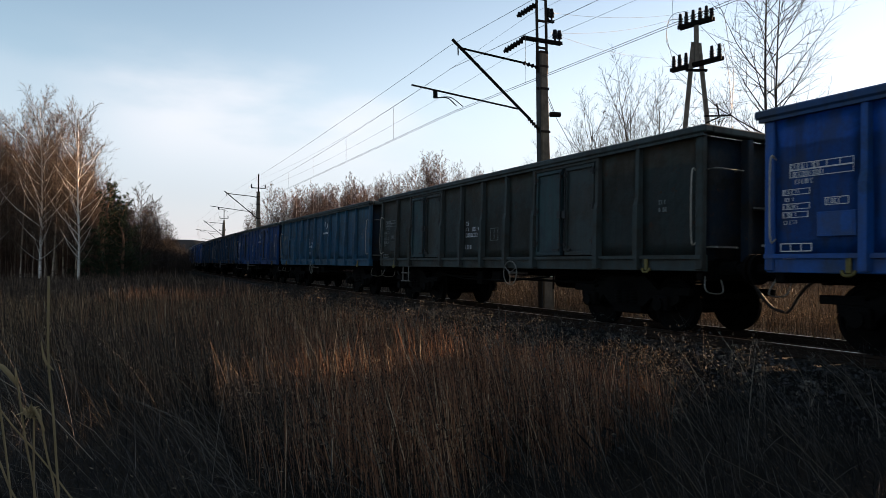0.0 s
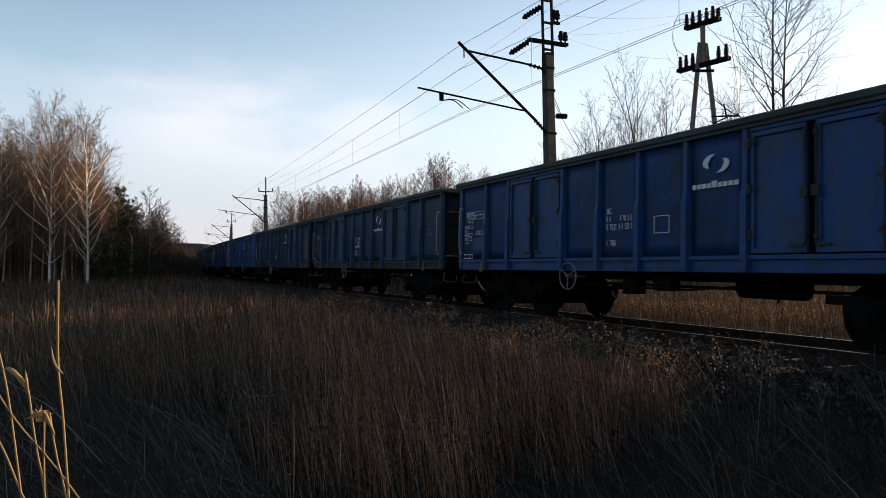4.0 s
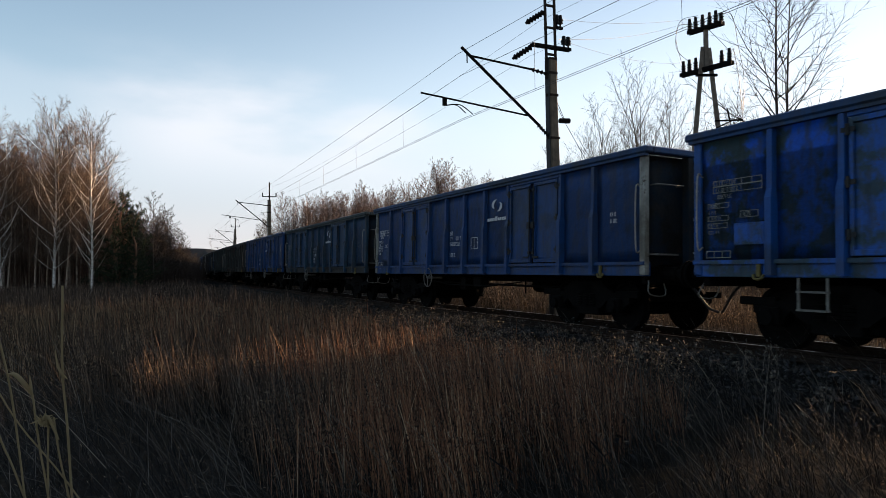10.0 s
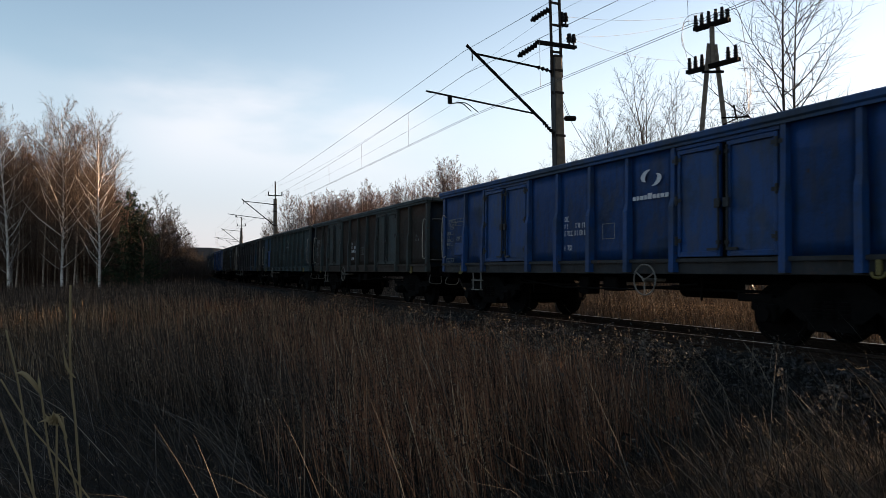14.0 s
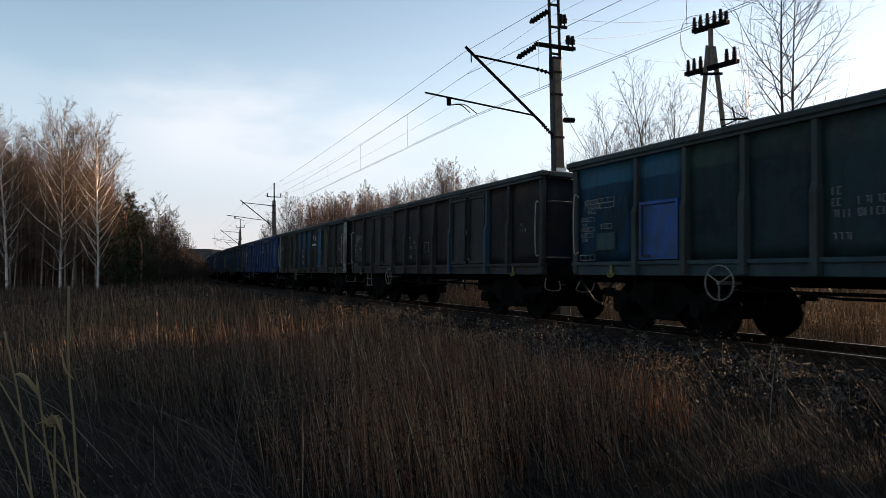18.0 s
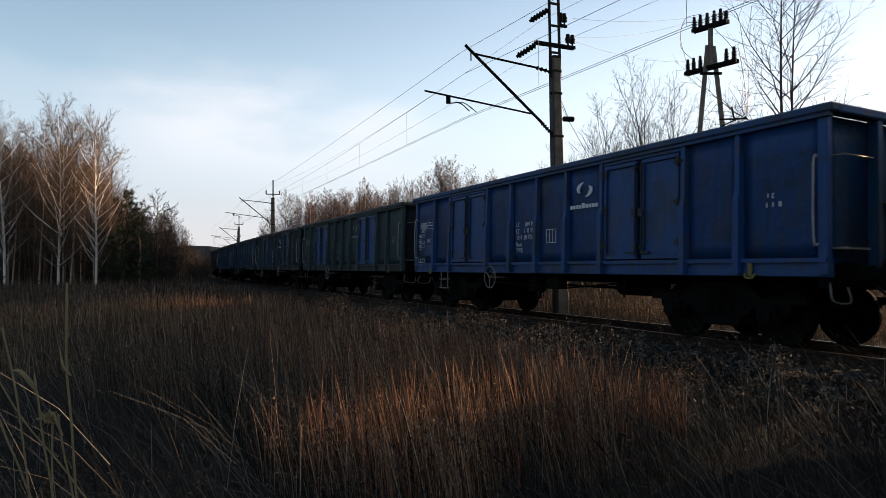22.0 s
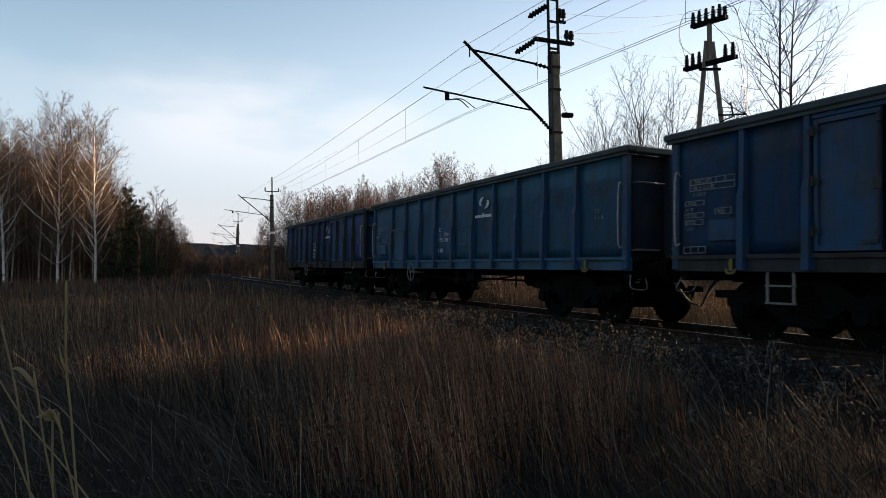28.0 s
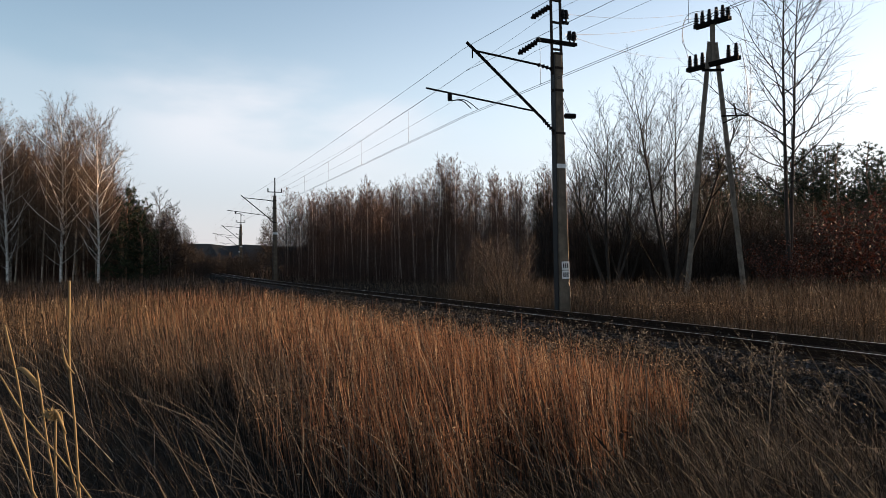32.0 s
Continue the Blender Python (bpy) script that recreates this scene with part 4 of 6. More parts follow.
def bracket(hero, arm):
    """Sloping strut, stay and registration tube with two steady arms, over the track."""
    bm = bmesh.new()
    rod(bm, (0, -0.5, 5.6), (0, -arm - 0.2, 7.74), 0.045, 10)
    part("strut_tube", bm, IRON, hero)
    bm = bmesh.new()
    chain_insulator(bm, (0, -0.17, 5.3), (0, -0.6, 5.67), 0.07, 5)
    part("strut_insulator", bm, INSUL, hero)
    bm = bmesh.new()
    rod(bm, (0, -0.75, 7.35), (0, -arm + 0.08, 7.52), 0.034, 8)
    part("stay_tube", bm, IRON, hero)
    bm = bmesh.new()
    chain_insulator(bm, (0, -0.15, 7.26), (0, -0.8, 7.36), 0.07, 4)
    part("stay_insulator", bm, INSUL, hero)
    bm = bmesh.new()
    rod(bm, (0, -0.95, 5.9), (-0.25, -arm - 1.42, 6.34), 0.028, 8)
    box(bm, -0.25, -0.19, -arm - 0.74, -arm - 0.62, 6.02, 6.24)
    part("registration_tube", bm, IRON, hero)
    for k in (0, 1):
        bm = bmesh.new()
        pipe(bm, curved([(-0.22, -arm - 0.68, 6.03), (-0.1 + 0.1 * k, -arm - 0.35 + 0.05 * k, 6.03), (0.0, -arm - 0.1 + 0.22 * k, 5.8)], 6), 0.015, 6)
        part("steady_arm", bm, IRON, hero)
    bm = bmesh.new()
    pipe(bm, [(0, -arm - 0.02, 7.56), (0, -arm - 0.02, 7.3)], 0.02, 5)
    part("wire_clamp", bm, IRON, hero)


def far_top(hero):
    """Thin steel spike with a U-shaped crossbar, as the farther masts have."""
    bm = bmesh.new()
    rod(bm, (0, 0, 7.6), (0, 0, 9.5), 0.06, 8)
    part("top_spike", bm, IRON, hero)
    bm = bmesh.new()
    box(bm, -0.04, 0.04, -0.68, 0.66, 8.1, 8.18)
    part("cross_arm", bm, IRON, hero)
    for y in (-0.64, 0.62):
        bm = bmesh.new()
        rod(bm, (0, y, 8.16), (0, y, 8.5), 0.055, 8)
        part("pin_insulator", bm, INSUL, hero, "dark porcelain insulator")
    bm = bmesh.new()
    box(bm, -0.16, 0.16, -0.2, 0.2, 4.1, 4.3)
    part("white_band", bm, SIGN, hero, "painted white band")


def mast(base, lean=(0.0, 0.0), arm=3.0, near=False, heading=24.0):
    """A concrete mast with a steel top frame, a bracket over the track and small line arms. Local -y reaches over the track."""
    hero = new("catenary_mast")
    tagged(hero, "weathered concrete catenary mast with a steel bracket arm beside the track" if near else "far catenary mast with a bracket arm beside the track", "catenary mast", "masts along the line")
    bm = bmesh.new()
    rows = [(-0.8, 0.2), (7.75, 0.13)]
    loops = []
    for z, h in rows:
        loops.append([bm.verts.new((x * h * 0.75, y * h, z)) for x, y in ((-1, -1), (1, -1), (1, 1), (-1, 1))])
    for k in range(4):
        bm.faces.new((loops[0][k], loops[0][(k + 1) % 4], loops[1][(k + 1) % 4], loops[1][k]))
    bm.faces.new(loops[1])
    bmesh.ops.bevel(bm, geom=[e for e in bm.edges if abs(e.verts[0].co.z - e.verts[1].co.z) > 1], offset=0.03, segments=1, affect="EDGES")
    part("post", bm, CONCRETE, hero)
    # black strip gives the post its shaded face by colour
    bm = bmesh.new()
    bar_between(bm, (-0.02, -0.225, -0.7), (-0.02, -0.155, 7.7), 0.2, 0.035)
    part("cable_channel", bm, BLACK, hero, "dark strip on the track side, standing in for shade")
    for z in (5.25, 6.6, 7.3, 7.75):
        bm = bmesh.new()
        w = 0.193 - z * 0.0081
        box(bm, -w * 0.78 - 0.012, w * 0.78 + 0.012, -w - 0.012, w + 0.012, z - 0.035, z + 0.035)
        box(bm, -0.03, 0.03, -w - 0.1, -w, z - 0.04, z + 0.04)
        part("clamp_band", bm, MAST, hero)
    if not near:
        far_top(hero)
        bracket(hero, arm)
        hero.matrix_basis = pose(base[0], base[1], base[2], lean[0], lean[1], heading)
        return hero
    bm = bmesh.new()
    for y in (-0.19, 0.16):
        box(bm, -0.035, 0.035, y - 0.03, y + 0.03, 7.1, 10.0)
    for z in (7.9, 8.75, 9.45, 9.95):
        box(bm, -0.03, 0.03, -0.17, 0.14, z - 0.03, z + 0.03)
    part("top_frame", bm, MAST, hero, "twin-angle steel extension")
    bm = bmesh.new()
    for x in (-0.05, 0.05):
        box(bm, x - 0.02, x + 0.02, -0.75, 0.74, 8.08, 8.18)
    for k in range(8):
        box(bm, -0.06, 0.06, -0.72 + k * 0.195, -0.68 + k * 0.195, 8.08, 8.11)
    part("cross_arm", bm, IRON, hero)
    for y, z in ((0.67, 8.18), (0.5, 8.18), (0.24, 8.83), (0.38, 8.83)):
        bm = bmesh.new()
        rod(bm, (0, y, z), (0, y, z + 0.12), 0.03)
        rod(bm, (0, y, z + 0.1), (0, y, z + 0.36), 0.085, 12, 0.06)
        rod(bm, (0, y, z + 0.2), (0, y, z + 0.25), 0.1, 12, 0.08)
        part("pin_insulator", bm, INSUL, hero, "brown porcelain insulator")
    bm = bmesh.new()
    box(bm, -0.04, 0.04, 0.19, 0.46, 8.75, 8.83)
    part("side_bracket", bm, IRON, hero)
    for z0, y0 in ((8.05, -0.75), (9.22, -0.24)):
        bm = bmesh.new()
        chain_insulator(bm, (0, y0, z0), (-0.12, y0 - 0.6, z0 - 0.4), 0.1, 6)
        part("strain_insulator", bm, INSUL, hero, "dark ribbed strain insulator")
    bracket(hero, arm)
    if near:
        bm = bmesh.new()
        box(bm, -0.128, 0.128, -0.168, 0.168, 4.16, 4.29)
        part("white_band", bm, SIGN, hero, "painted white band")
        for z in (0.84, 1.12):
            bm = bmesh.new()
            box(bm, 0.145, 0.165, -0.12, 0.16, z - 0.13, z + 0.13, 0.004)
            plate = part("number_plate", bm, SIGN, hero, "white enamel plate with black bars")
            for k in range(3):
                bm = bmesh.new()
                box(bm, 0.166, 0.171, -0.08 + k * 0.075, -0.04 + k * 0.075, z - 0.07, z + 0.07)
                part("bar", bm, BLACK, plate)
        bm = bmesh.new()
        pipe(bm, curved([(0.16, 0.1, 0.62), (0.17, 0.15, 0.4), (0.16, 0.16, -0.4)], 6), 0.012, 5)
        part("earth_wire", bm, CABLE, hero)
        bm = bmesh.new()
        pipe(bm, [(0, 0.16, 6.45), (0.0, 0.46, 5.84)], 0.01, 5)
        pipe(bm, [(0, 0.16, 6.3), (0.0, 0.42, 5.84)], 0.008, 5)
        rod(bm, (0, 0.27, 5.83), (0, 0.63, 5.85), 0.085, 8)
        pipe(bm, [(0, 0.45, 5.8), (0.2, 4.6, -0.5)], 0.008, 5)
        part("guy_wire", bm, IRON, hero, "guy wire with a round insulator")
    hero.matrix_basis = pose(base[0], base[1], base[2], lean[0], lean[1], heading)
    return hero


MASTS = [(3.73, 20.7, 0.0), (-15.95, 63.0, 0.0), (-32.75, 107.5, 0.0), (-46.35, 151.0, 0.0)]
TURNS = [-64.3, -66.6, -69.5, -73.1]
mast(MASTS[0], (0.7, 0.0), 3.0, True, TURNS[0])
for m, turn in zip(MASTS[1:], TURNS[1:]):
    mast(m, (0, 0), 2.9, False, turn)


def line_pole():
    """Two concrete legs meeting under two arms with pin insulators."""
    hero = new("telegraph_pole")
    tagged(hero, "tall A-shaped concrete line pole with two insulator arms", "telegraph pole")
    apex = {-1: Vector((11.28, 27.6, 10.4)), 1: Vector((11.52, 27.6, 10.36))}
    foot = {-1: Vector((10.06, 27.6, -0.8)), 1: Vector((12.59, 27.6, -0.8))}
    for k in (-1, 1):
        bm = bmesh.new()
        d = (apex[k] - foot[k]).normalized()
        across = d.cross(Vector((0, 1, 0))).normalized()
        for sgn in (-1, 1):
            o = across * 0.06 * sgn
            bar_between(bm, foot[k] + o, apex[k] + o * 0.7, 0.045, 0.1)
        n = 26
        for j in range(n):
            c = foot[k].lerp(apex[k], (j + 0.5) / n)
            bar_between(bm, c - d * 0.11, c + d * 0.11, 0.075, 0.06)
        part("leg", bm, PALE_CONCRETE, hero, "perforated concrete leg")
    bm = bmesh.new()
    bar_between(bm, (11.4, 27.6, 9.4), (11.41, 27.6, 11.2), 0.14, 0.16)
    part("top_post", bm, PALE_CONCRETE, hero)
    for a, b in (((10.91, 28.2, 11.2), (11.89, 27.0, 11.2)), ((10.67, 28.5, 9.44), (12.07, 26.6, 9.44))):
        bm = bmesh.new()
        for off in (-0.09, 0.09):
            bar_between(bm, Vector(a) + Vector((off * 0.8, off * 0.6, 0)), Vector(b) + Vector((off * 0.8, off * 0.6, 0)), 0.08, 0.16)
        part("cross_arm", bm, IRON, hero, "dark steel cross arm")
        for t in ((0.04, 0.22, 0.42, 0.62, 0.8, 0.95) if a[2] > 10 else (0.05, 0.17, 0.3, 0.8, 0.94)):
            c = Vector(a).lerp(Vector(b), t)
            tall = 0.5 if a[2] < 10 or int(t * 100) % 20 < 5 else 0.34
            bm = bmesh.new()
            rod(bm, c, c + Vector((0, 0, 0.16)), 0.03)
            rod(bm, c + Vector((0, 0, 0.1)), c + Vector((0, 0, 0.1 + tall)), 0.085, 12, 0.06)
            for j in range(3):
                rod(bm, c + Vector((0, 0, 0.16 + j * 0.11)), c + Vector((0, 0, 0.2 + j * 0.11)), 0.11, 12, 0.08)
            part("pin_insulator", bm, INSUL, hero, "dark porcelain insulator")
    bm = bmesh.new()
    bar_between(bm, (10.95, 27.6, 9.2), (11.85, 27.6, 9.2), 0.1, 0.1)
    part("brace", bm, IRON, hero)
    bm = bmesh.new()
    bar_between(bm, (11.7, 27.6, 7.26), (12.72, 27.2, 7.2), 0.06, 0.06)
    bar_between(bm, (11.75, 27.6, 6.95), (12.3, 27.4, 7.2), 0.05, 0.05)
    bar_between(bm, (12.25, 27.4, 7.2), (12.15, 27.4, 7.75), 0.05, 0.05)
    part("side_bracket", bm, IRON, hero)
    bm = bmesh.new()
    pipe(bm, curved([(12.68, 27.2, 7.2), (12.7, 27.2, 6.3), (12.55, 27.3, 5.4), (12.2, 27.5, 3.4)], 6), 0.014, 5)
    pipe(bm, curved([(12.1, 26.6, 10.0), (12.35, 26.8, 9.2), (12.6, 27.1, 8.2), (12.68, 27.2, 7.25)], 6), 0.012, 5)
    pipe(bm, curved([(11.9, 27.0, 11.7), (12.25, 26.9, 11.4), (12.45, 26.9, 10.2), (12.7, 27.0, 8.9), (12.7, 27.2, 7.3)], 6), 0.011, 5)
    pipe(bm, curved([(11.2, 27.9, 11.85), (10.6, 28.2, 11.75), (10.4, 28.3, 11.0), (10.7, 28.5, 10.0)], 6), 0.011, 5)
    pipe(bm, curved([(10.95, 28.2, 11.6), (10.5, 28.3, 11.5), (10.45, 28.4, 10.6), (10.9, 28.2, 9.95)], 6), 0.011, 5)
    pipe(bm, curved([(11.5, 27.5, 11.1), (11.8, 27.0, 10.4), (12.0, 26.8, 10.0), (12.1, 26.6, 9.95)], 6), 0.011, 5)
    part("jumper_cable", bm, CABLE, hero)


line_pole()


def wire(name, points, r, label, parent=None, sag=0.0, n=14):
    """One continuous wire through its supports."""
    bm = bmesh.new()
    line = []
    for a, b in zip(points, points[1:]):
        a, b = Vector(a), Vector(b)
        for k in range(n):
            t = k / n
            p = a.lerp(b, t)
            p.z -= sag * 4 * t * (1 - t)
            line.append(p)
    line.append(Vector(points[-1]))
    pipe(bm, line, r, 5)
    ob = part(name, bm, CABLE, parent)
    if parent is None:
        tagged(ob, label, "overhead wire", "wires over the line")
    return ob


def on_track(s, across, up):
    p = track(s)
    a = np.interp(s, S, BEND)
    return Vector((p.x - across * math.cos(a), p.y - across * math.sin(a), up))


SPANS = [-83.0, -36.5, 10.0, 58.0, 104.6, 151.0, 198.0]
ZIG = [0.25, -0.25, 0.2, -0.2, 0.2, -0.2, 0.2]
carrier = wire("carrier_wire", [on_track(s, z, 6.95) for s, z in zip(SPANS, ZIG)], 0.0065, "thin messenger wire sagging between the masts", sag=0.4, n=20)
wire("feed_wire", [on_track(s, z + 0.1, 7.58) for s, z in zip(SPANS, ZIG)], 0.0065, "feed cable hung from the bracket tips", sag=0.2)
for k in (-1, 1):
    wire("contact_wire", [on_track(s, z + 0.05 * k, 5.62) for s, z in zip(SPANS, ZIG)], 0.006, "taut twin contact wire over the track", sag=0.04)
for (s0, z0), (s1, z1) in zip(zip(SPANS, ZIG), zip(SPANS[1:], ZIG[1:])):
    for t in (0.1, 0.22, 0.34, 0.46, 0.58, 0.7, 0.82, 0.92):
        a = on_track(s0, z0, 6.95).lerp(on_track(s1, z1, 6.95), t)
        bm = bmesh.new()
        rod(bm, (a.x, a.y, a.z - 1.6 * t * (1 - t)), (a.x, a.y, 5.62), 0.005, 5)
        part("dropper", bm, CABLE, carrier)
for off, up, sag in ((-2.25, 7.85, 0.5), (-2.6, 9.0, 0.6)):
    wire("feeder_wire", [on_track(s, off, up) for s in SPANS], 0.0045, "thin feeder wire strung beside the masts", sag=sag)
for off, up in ((-3.4, 8.55), (-3.35, 9.2)):
    a = on_track(10.0, off, up)
    for b in ((10.95, 28.2, 11.7), (10.7, 28.5, 10.0)) if up < 9 else ((11.6, 27.4, 11.7),):
        wire("branch_wire", [a, b], 0.005, "thin wire from the mast to the telegraph pole", sag=0.25)


# ---- trees and bushes ----
def bark(name, a, b, scale, rings=False):
    m, n, l, bs = nodes_of(name, 0.9)
    v, rnd = shifted(n, l)
    mp = n.new("ShaderNodeMapping")
    mp.inputs["Scale"].default_value = (1, 1, 4.5 if rings else 0.35)
    l.new(v, mp.inputs["Vector"])
    f = noise_node(n, l, mp.outputs["Vector"], scale, 6, 0.65)
    c = ramp_node(n, l, f, [(0.36, a), (0.5, b)] if rings else [(0.3, a), (0.7, b)])
    l.new(c, bs.inputs["Base Color"])
    bump_node(n, l, bs, f, 0.5, 0.02)
    return m


WHITE_BARK = bark("birch_bark", (0.08, 0.068, 0.06), (0.56, 0.52, 0.47), 3.0, True)
POLE_BARK = bark("pale_sapling_bark", (0.09, 0.063, 0.05), (0.36, 0.28, 0.225), 2.0, True)
DULL_BARK = bark("young_birch_bark", (0.06, 0.045, 0.036), (0.3, 0.24, 0.185), 3.0, True)
DARK_BARK = bark("dark_tree_bark", (0.0180, 0.0144, 0.0120), (0.0510, 0.0390, 0.0300), 9.0)
PINE_BARK = bark("pine_bark", (0.05, 0.03, 0.02), (0.17, 0.095, 0.055), 6.0)
TWIG_RED = blades("reddish_twigs", [(0.0, (0.034, 0.019, 0.014)), (0.5, (0.078, 0.047, 0.034)), (1.0, (0.14, 0.092, 0.066))], glow_through=0.15)
TWIG_PALE = blades("pale_birch_twigs", [(0.0, (0.0459, 0.0307, 0.0221)), (0.5, (0.0919, 0.0674, 0.0490)), (1.0, (0.1593, 0.1225, 0.0919))], glow_through=0.12)
TWIG_WOOD = blades("pinkish_brown_twigs", [(0.0, (0.034, 0.019, 0.015)), (0.5, (0.084, 0.052, 0.040)), (1.0, (0.15, 0.10, 0.078))], glow_through=0.12)
# brown twigs dimmed in colour to look out of the sun
TWIG_DIM = blades("shaded_brown_twigs", [(0.0, (0.010, 0.0075, 0.006)), (1.0, (0.05, 0.036, 0.027))], glow_through=0.12)
TWIG_DARK = blades("dark_twigs", [(0.0, (0.009, 0.0066, 0.005)), (0.6, (0.026, 0.0185, 0.0135)), (1.0, (0.055, 0.04, 0.028))], glow_through=0.1)
NEEDLES = blades("pine_needles", [(0.0, (0.006, 0.0105, 0.005)), (0.6, (0.0155, 0.0255, 0.011)), (1.0, (0.034, 0.043, 0.017))], glow_through=0.12)
OAK_LEAF = blades("withered_oak_leaves", [(0.0, (0.022, 0.008, 0.006)), (0.5, (0.058, 0.018, 0.012)), (1.0, (0.11, 0.042, 0.022))], glow_through=0.1)


class Wood:
    """Collects tapered limbs as one mesh."""
    def __init__(self):
        self.v, self.f = [], []

    def limb(self, pts, radii, sides):
        k0 = len(self.v)
        for i, (p, r) in enumerate(zip(pts, radii)):
            d = (pts[min(i + 1, len(pts) - 1)] - pts[max(i - 1, 0)])
            d = d.normalized() if d.length else Vector((0, 0, 1))
            a = d.cross(Vector((0.31, 0.95, 0.05))).normalized()
            b = d.cross(a)
            for j in range(sides):
                t = 2 * math.pi * j / sides
                self.v.append(p + (a * math.cos(t) + b * math.sin(t)) * r)
        for i in range(len(pts) - 1):
            for j in range(sides):
                q = k0 + i * sides
                self.f.append((q + j, q + (j + 1) % sides, q + sides + (j + 1) % sides, q + sides + j))

    def spike(self, p, q, r):
        k = len(self.v)
        a = (q - p).cross(Vector((math.sin(k * 1.7), math.cos(k * 2.3), 0.3))).normalized() * r
        self.v += [p + a, p - a, q]
        self.f.append((k, k + 1, k + 2))

    def leaf(self, c, u, w):
        k = len(self.v)
        self.v += [c - u, c + w, c + u, c - w]
        self.f.append((k, k + 1, k + 2, k + 3))

    def mesh(self, name, material, smooth=True):
        return mesh_of(name, self.v, self.f, material, smooth)


def rand_dir(r, up=0.0):
    v = Vector((r.gauss(0, 1), r.gauss(0, 1), r.gauss(0, 1) + up))
    return v.normalized()


def tree_thing(name, label, trunk_w, trunk_m, crown_w, crown_m, group):
    hero = new(name)
    tagged(hero, label, "pine" if "pine" in name else ("bush" if "bush" in name else "tree"), group)
    t = new("trunk", trunk_w.mesh("trunk", trunk_m))
    t.parent = hero
    c = new("crown", crown_w.mesh("crown", crown_m, False))
    c.parent = hero
    return hero


def grow(trunk, crown, r, p, way, length, radius, level, spec):
    """A limb with its side limbs, level by level; the last level is thin twigs."""
    q = spec[level]
    if level == len(spec) - 1:
        crown.spike(p, p + way * length, q["width"])
        return
    n, pts, d = q["seg"], [p], way
    for k in range(n):
        d = (d + rand_dir(r) * q["bend"] + Vector((0, 0, q["rise"] / n))).normalized()
        pts.append(pts[-1] + d * (length / n))
    thick = [radius * (1 - 0.9 * k / n) + 0.003 for k in range(n + 1)]
    (trunk if radius > q.get("thick", 0.0) else crown).limb(pts, thick, q.get("sides", 3))
    for k in range(q["kids"]):
        t = q["from"] + (1 - q["from"]) * (k + r.random()) / q["kids"]
        i = min(int(t * n), n - 1)
        base, axis = pts[i].lerp(pts[i + 1], t * n - i), (pts[i + 1] - pts[i]).normalized()
        side = Matrix.Rotation(k * 2.4 + r.uniform(-0.6, 0.6), 3, axis) @ axis.orthogonal().normalized()
        a = radians(r.uniform(*q["angle"])) * (1.1 - 0.35 * t)
        size = length * q["ratio"] * (1.12 - q["taper"] * t) * min(1.0, 0.5 + 2.2 * (t - q["from"])) * r.uniform(0.7, 1.15)
        grow(trunk, crown, r, base, axis * math.cos(a) + side * math.sin(a), size, min(radius * (1 - 0.85 * t) * 0.6, size * 0.013), level + 1, spec)


def habit(kids, from_, angle, ratio, rise, twig, tall=10, bend=0.035, shoots=8, sprays=6, thick=0.0, taper=0.72):
    """Numbers of a tree's growth: stem, limbs, shoots, twigs."""
    return [
        {"seg": tall, "bend": bend, "rise": 0.22, "kids": kids, "from": from_, "angle": angle, "ratio": ratio, "taper": taper, "sides": 7},
        {"seg": 4, "bend": 0.09, "rise": rise, "kids": shoots, "from": 0.12, "angle": (28, 58), "ratio": 0.52, "taper": 0.55, "thick": thick or 9.0},
        {"seg": 2, "bend": 0.12, "rise": rise * 0.4, "kids": sprays, "from": 0.08, "angle": (24, 58), "ratio": 0.62, "taper": 0.4, "thick": 9.0},
        {"width": twig},
    ]


def bare_tree(seed, height, r0, name, label, trunk_m, crown_m, group, spec, stems=1, splay=0.0, lean=0.02):
    r = random.Random(seed)
    tw, cw = Wood(), Wood()
    for st in range(stems):
        a = st * 2.4 + seed
        out = splay * r.uniform(0.5, 1.1) if stems > 1 else 0.0
        d = Vector((out * math.cos(a) + r.uniform(-lean, lean), out * math.sin(a) + r.uniform(-lean, lean), 1)).normalized()
        hh = height * (1 if st == 0 else r.uniform(0.72, 1.0))
        grow(tw, cw, r, Vector((0.12 * out * math.cos(a), 0.12 * out * math.sin(a), -0.3)), d, hh, r0 * (1 if stems == 1 else r.uniform(0.6, 0.95)), 0, spec)
    return tree_thing(name, label, tw, trunk_m, cw, crown_m, group)


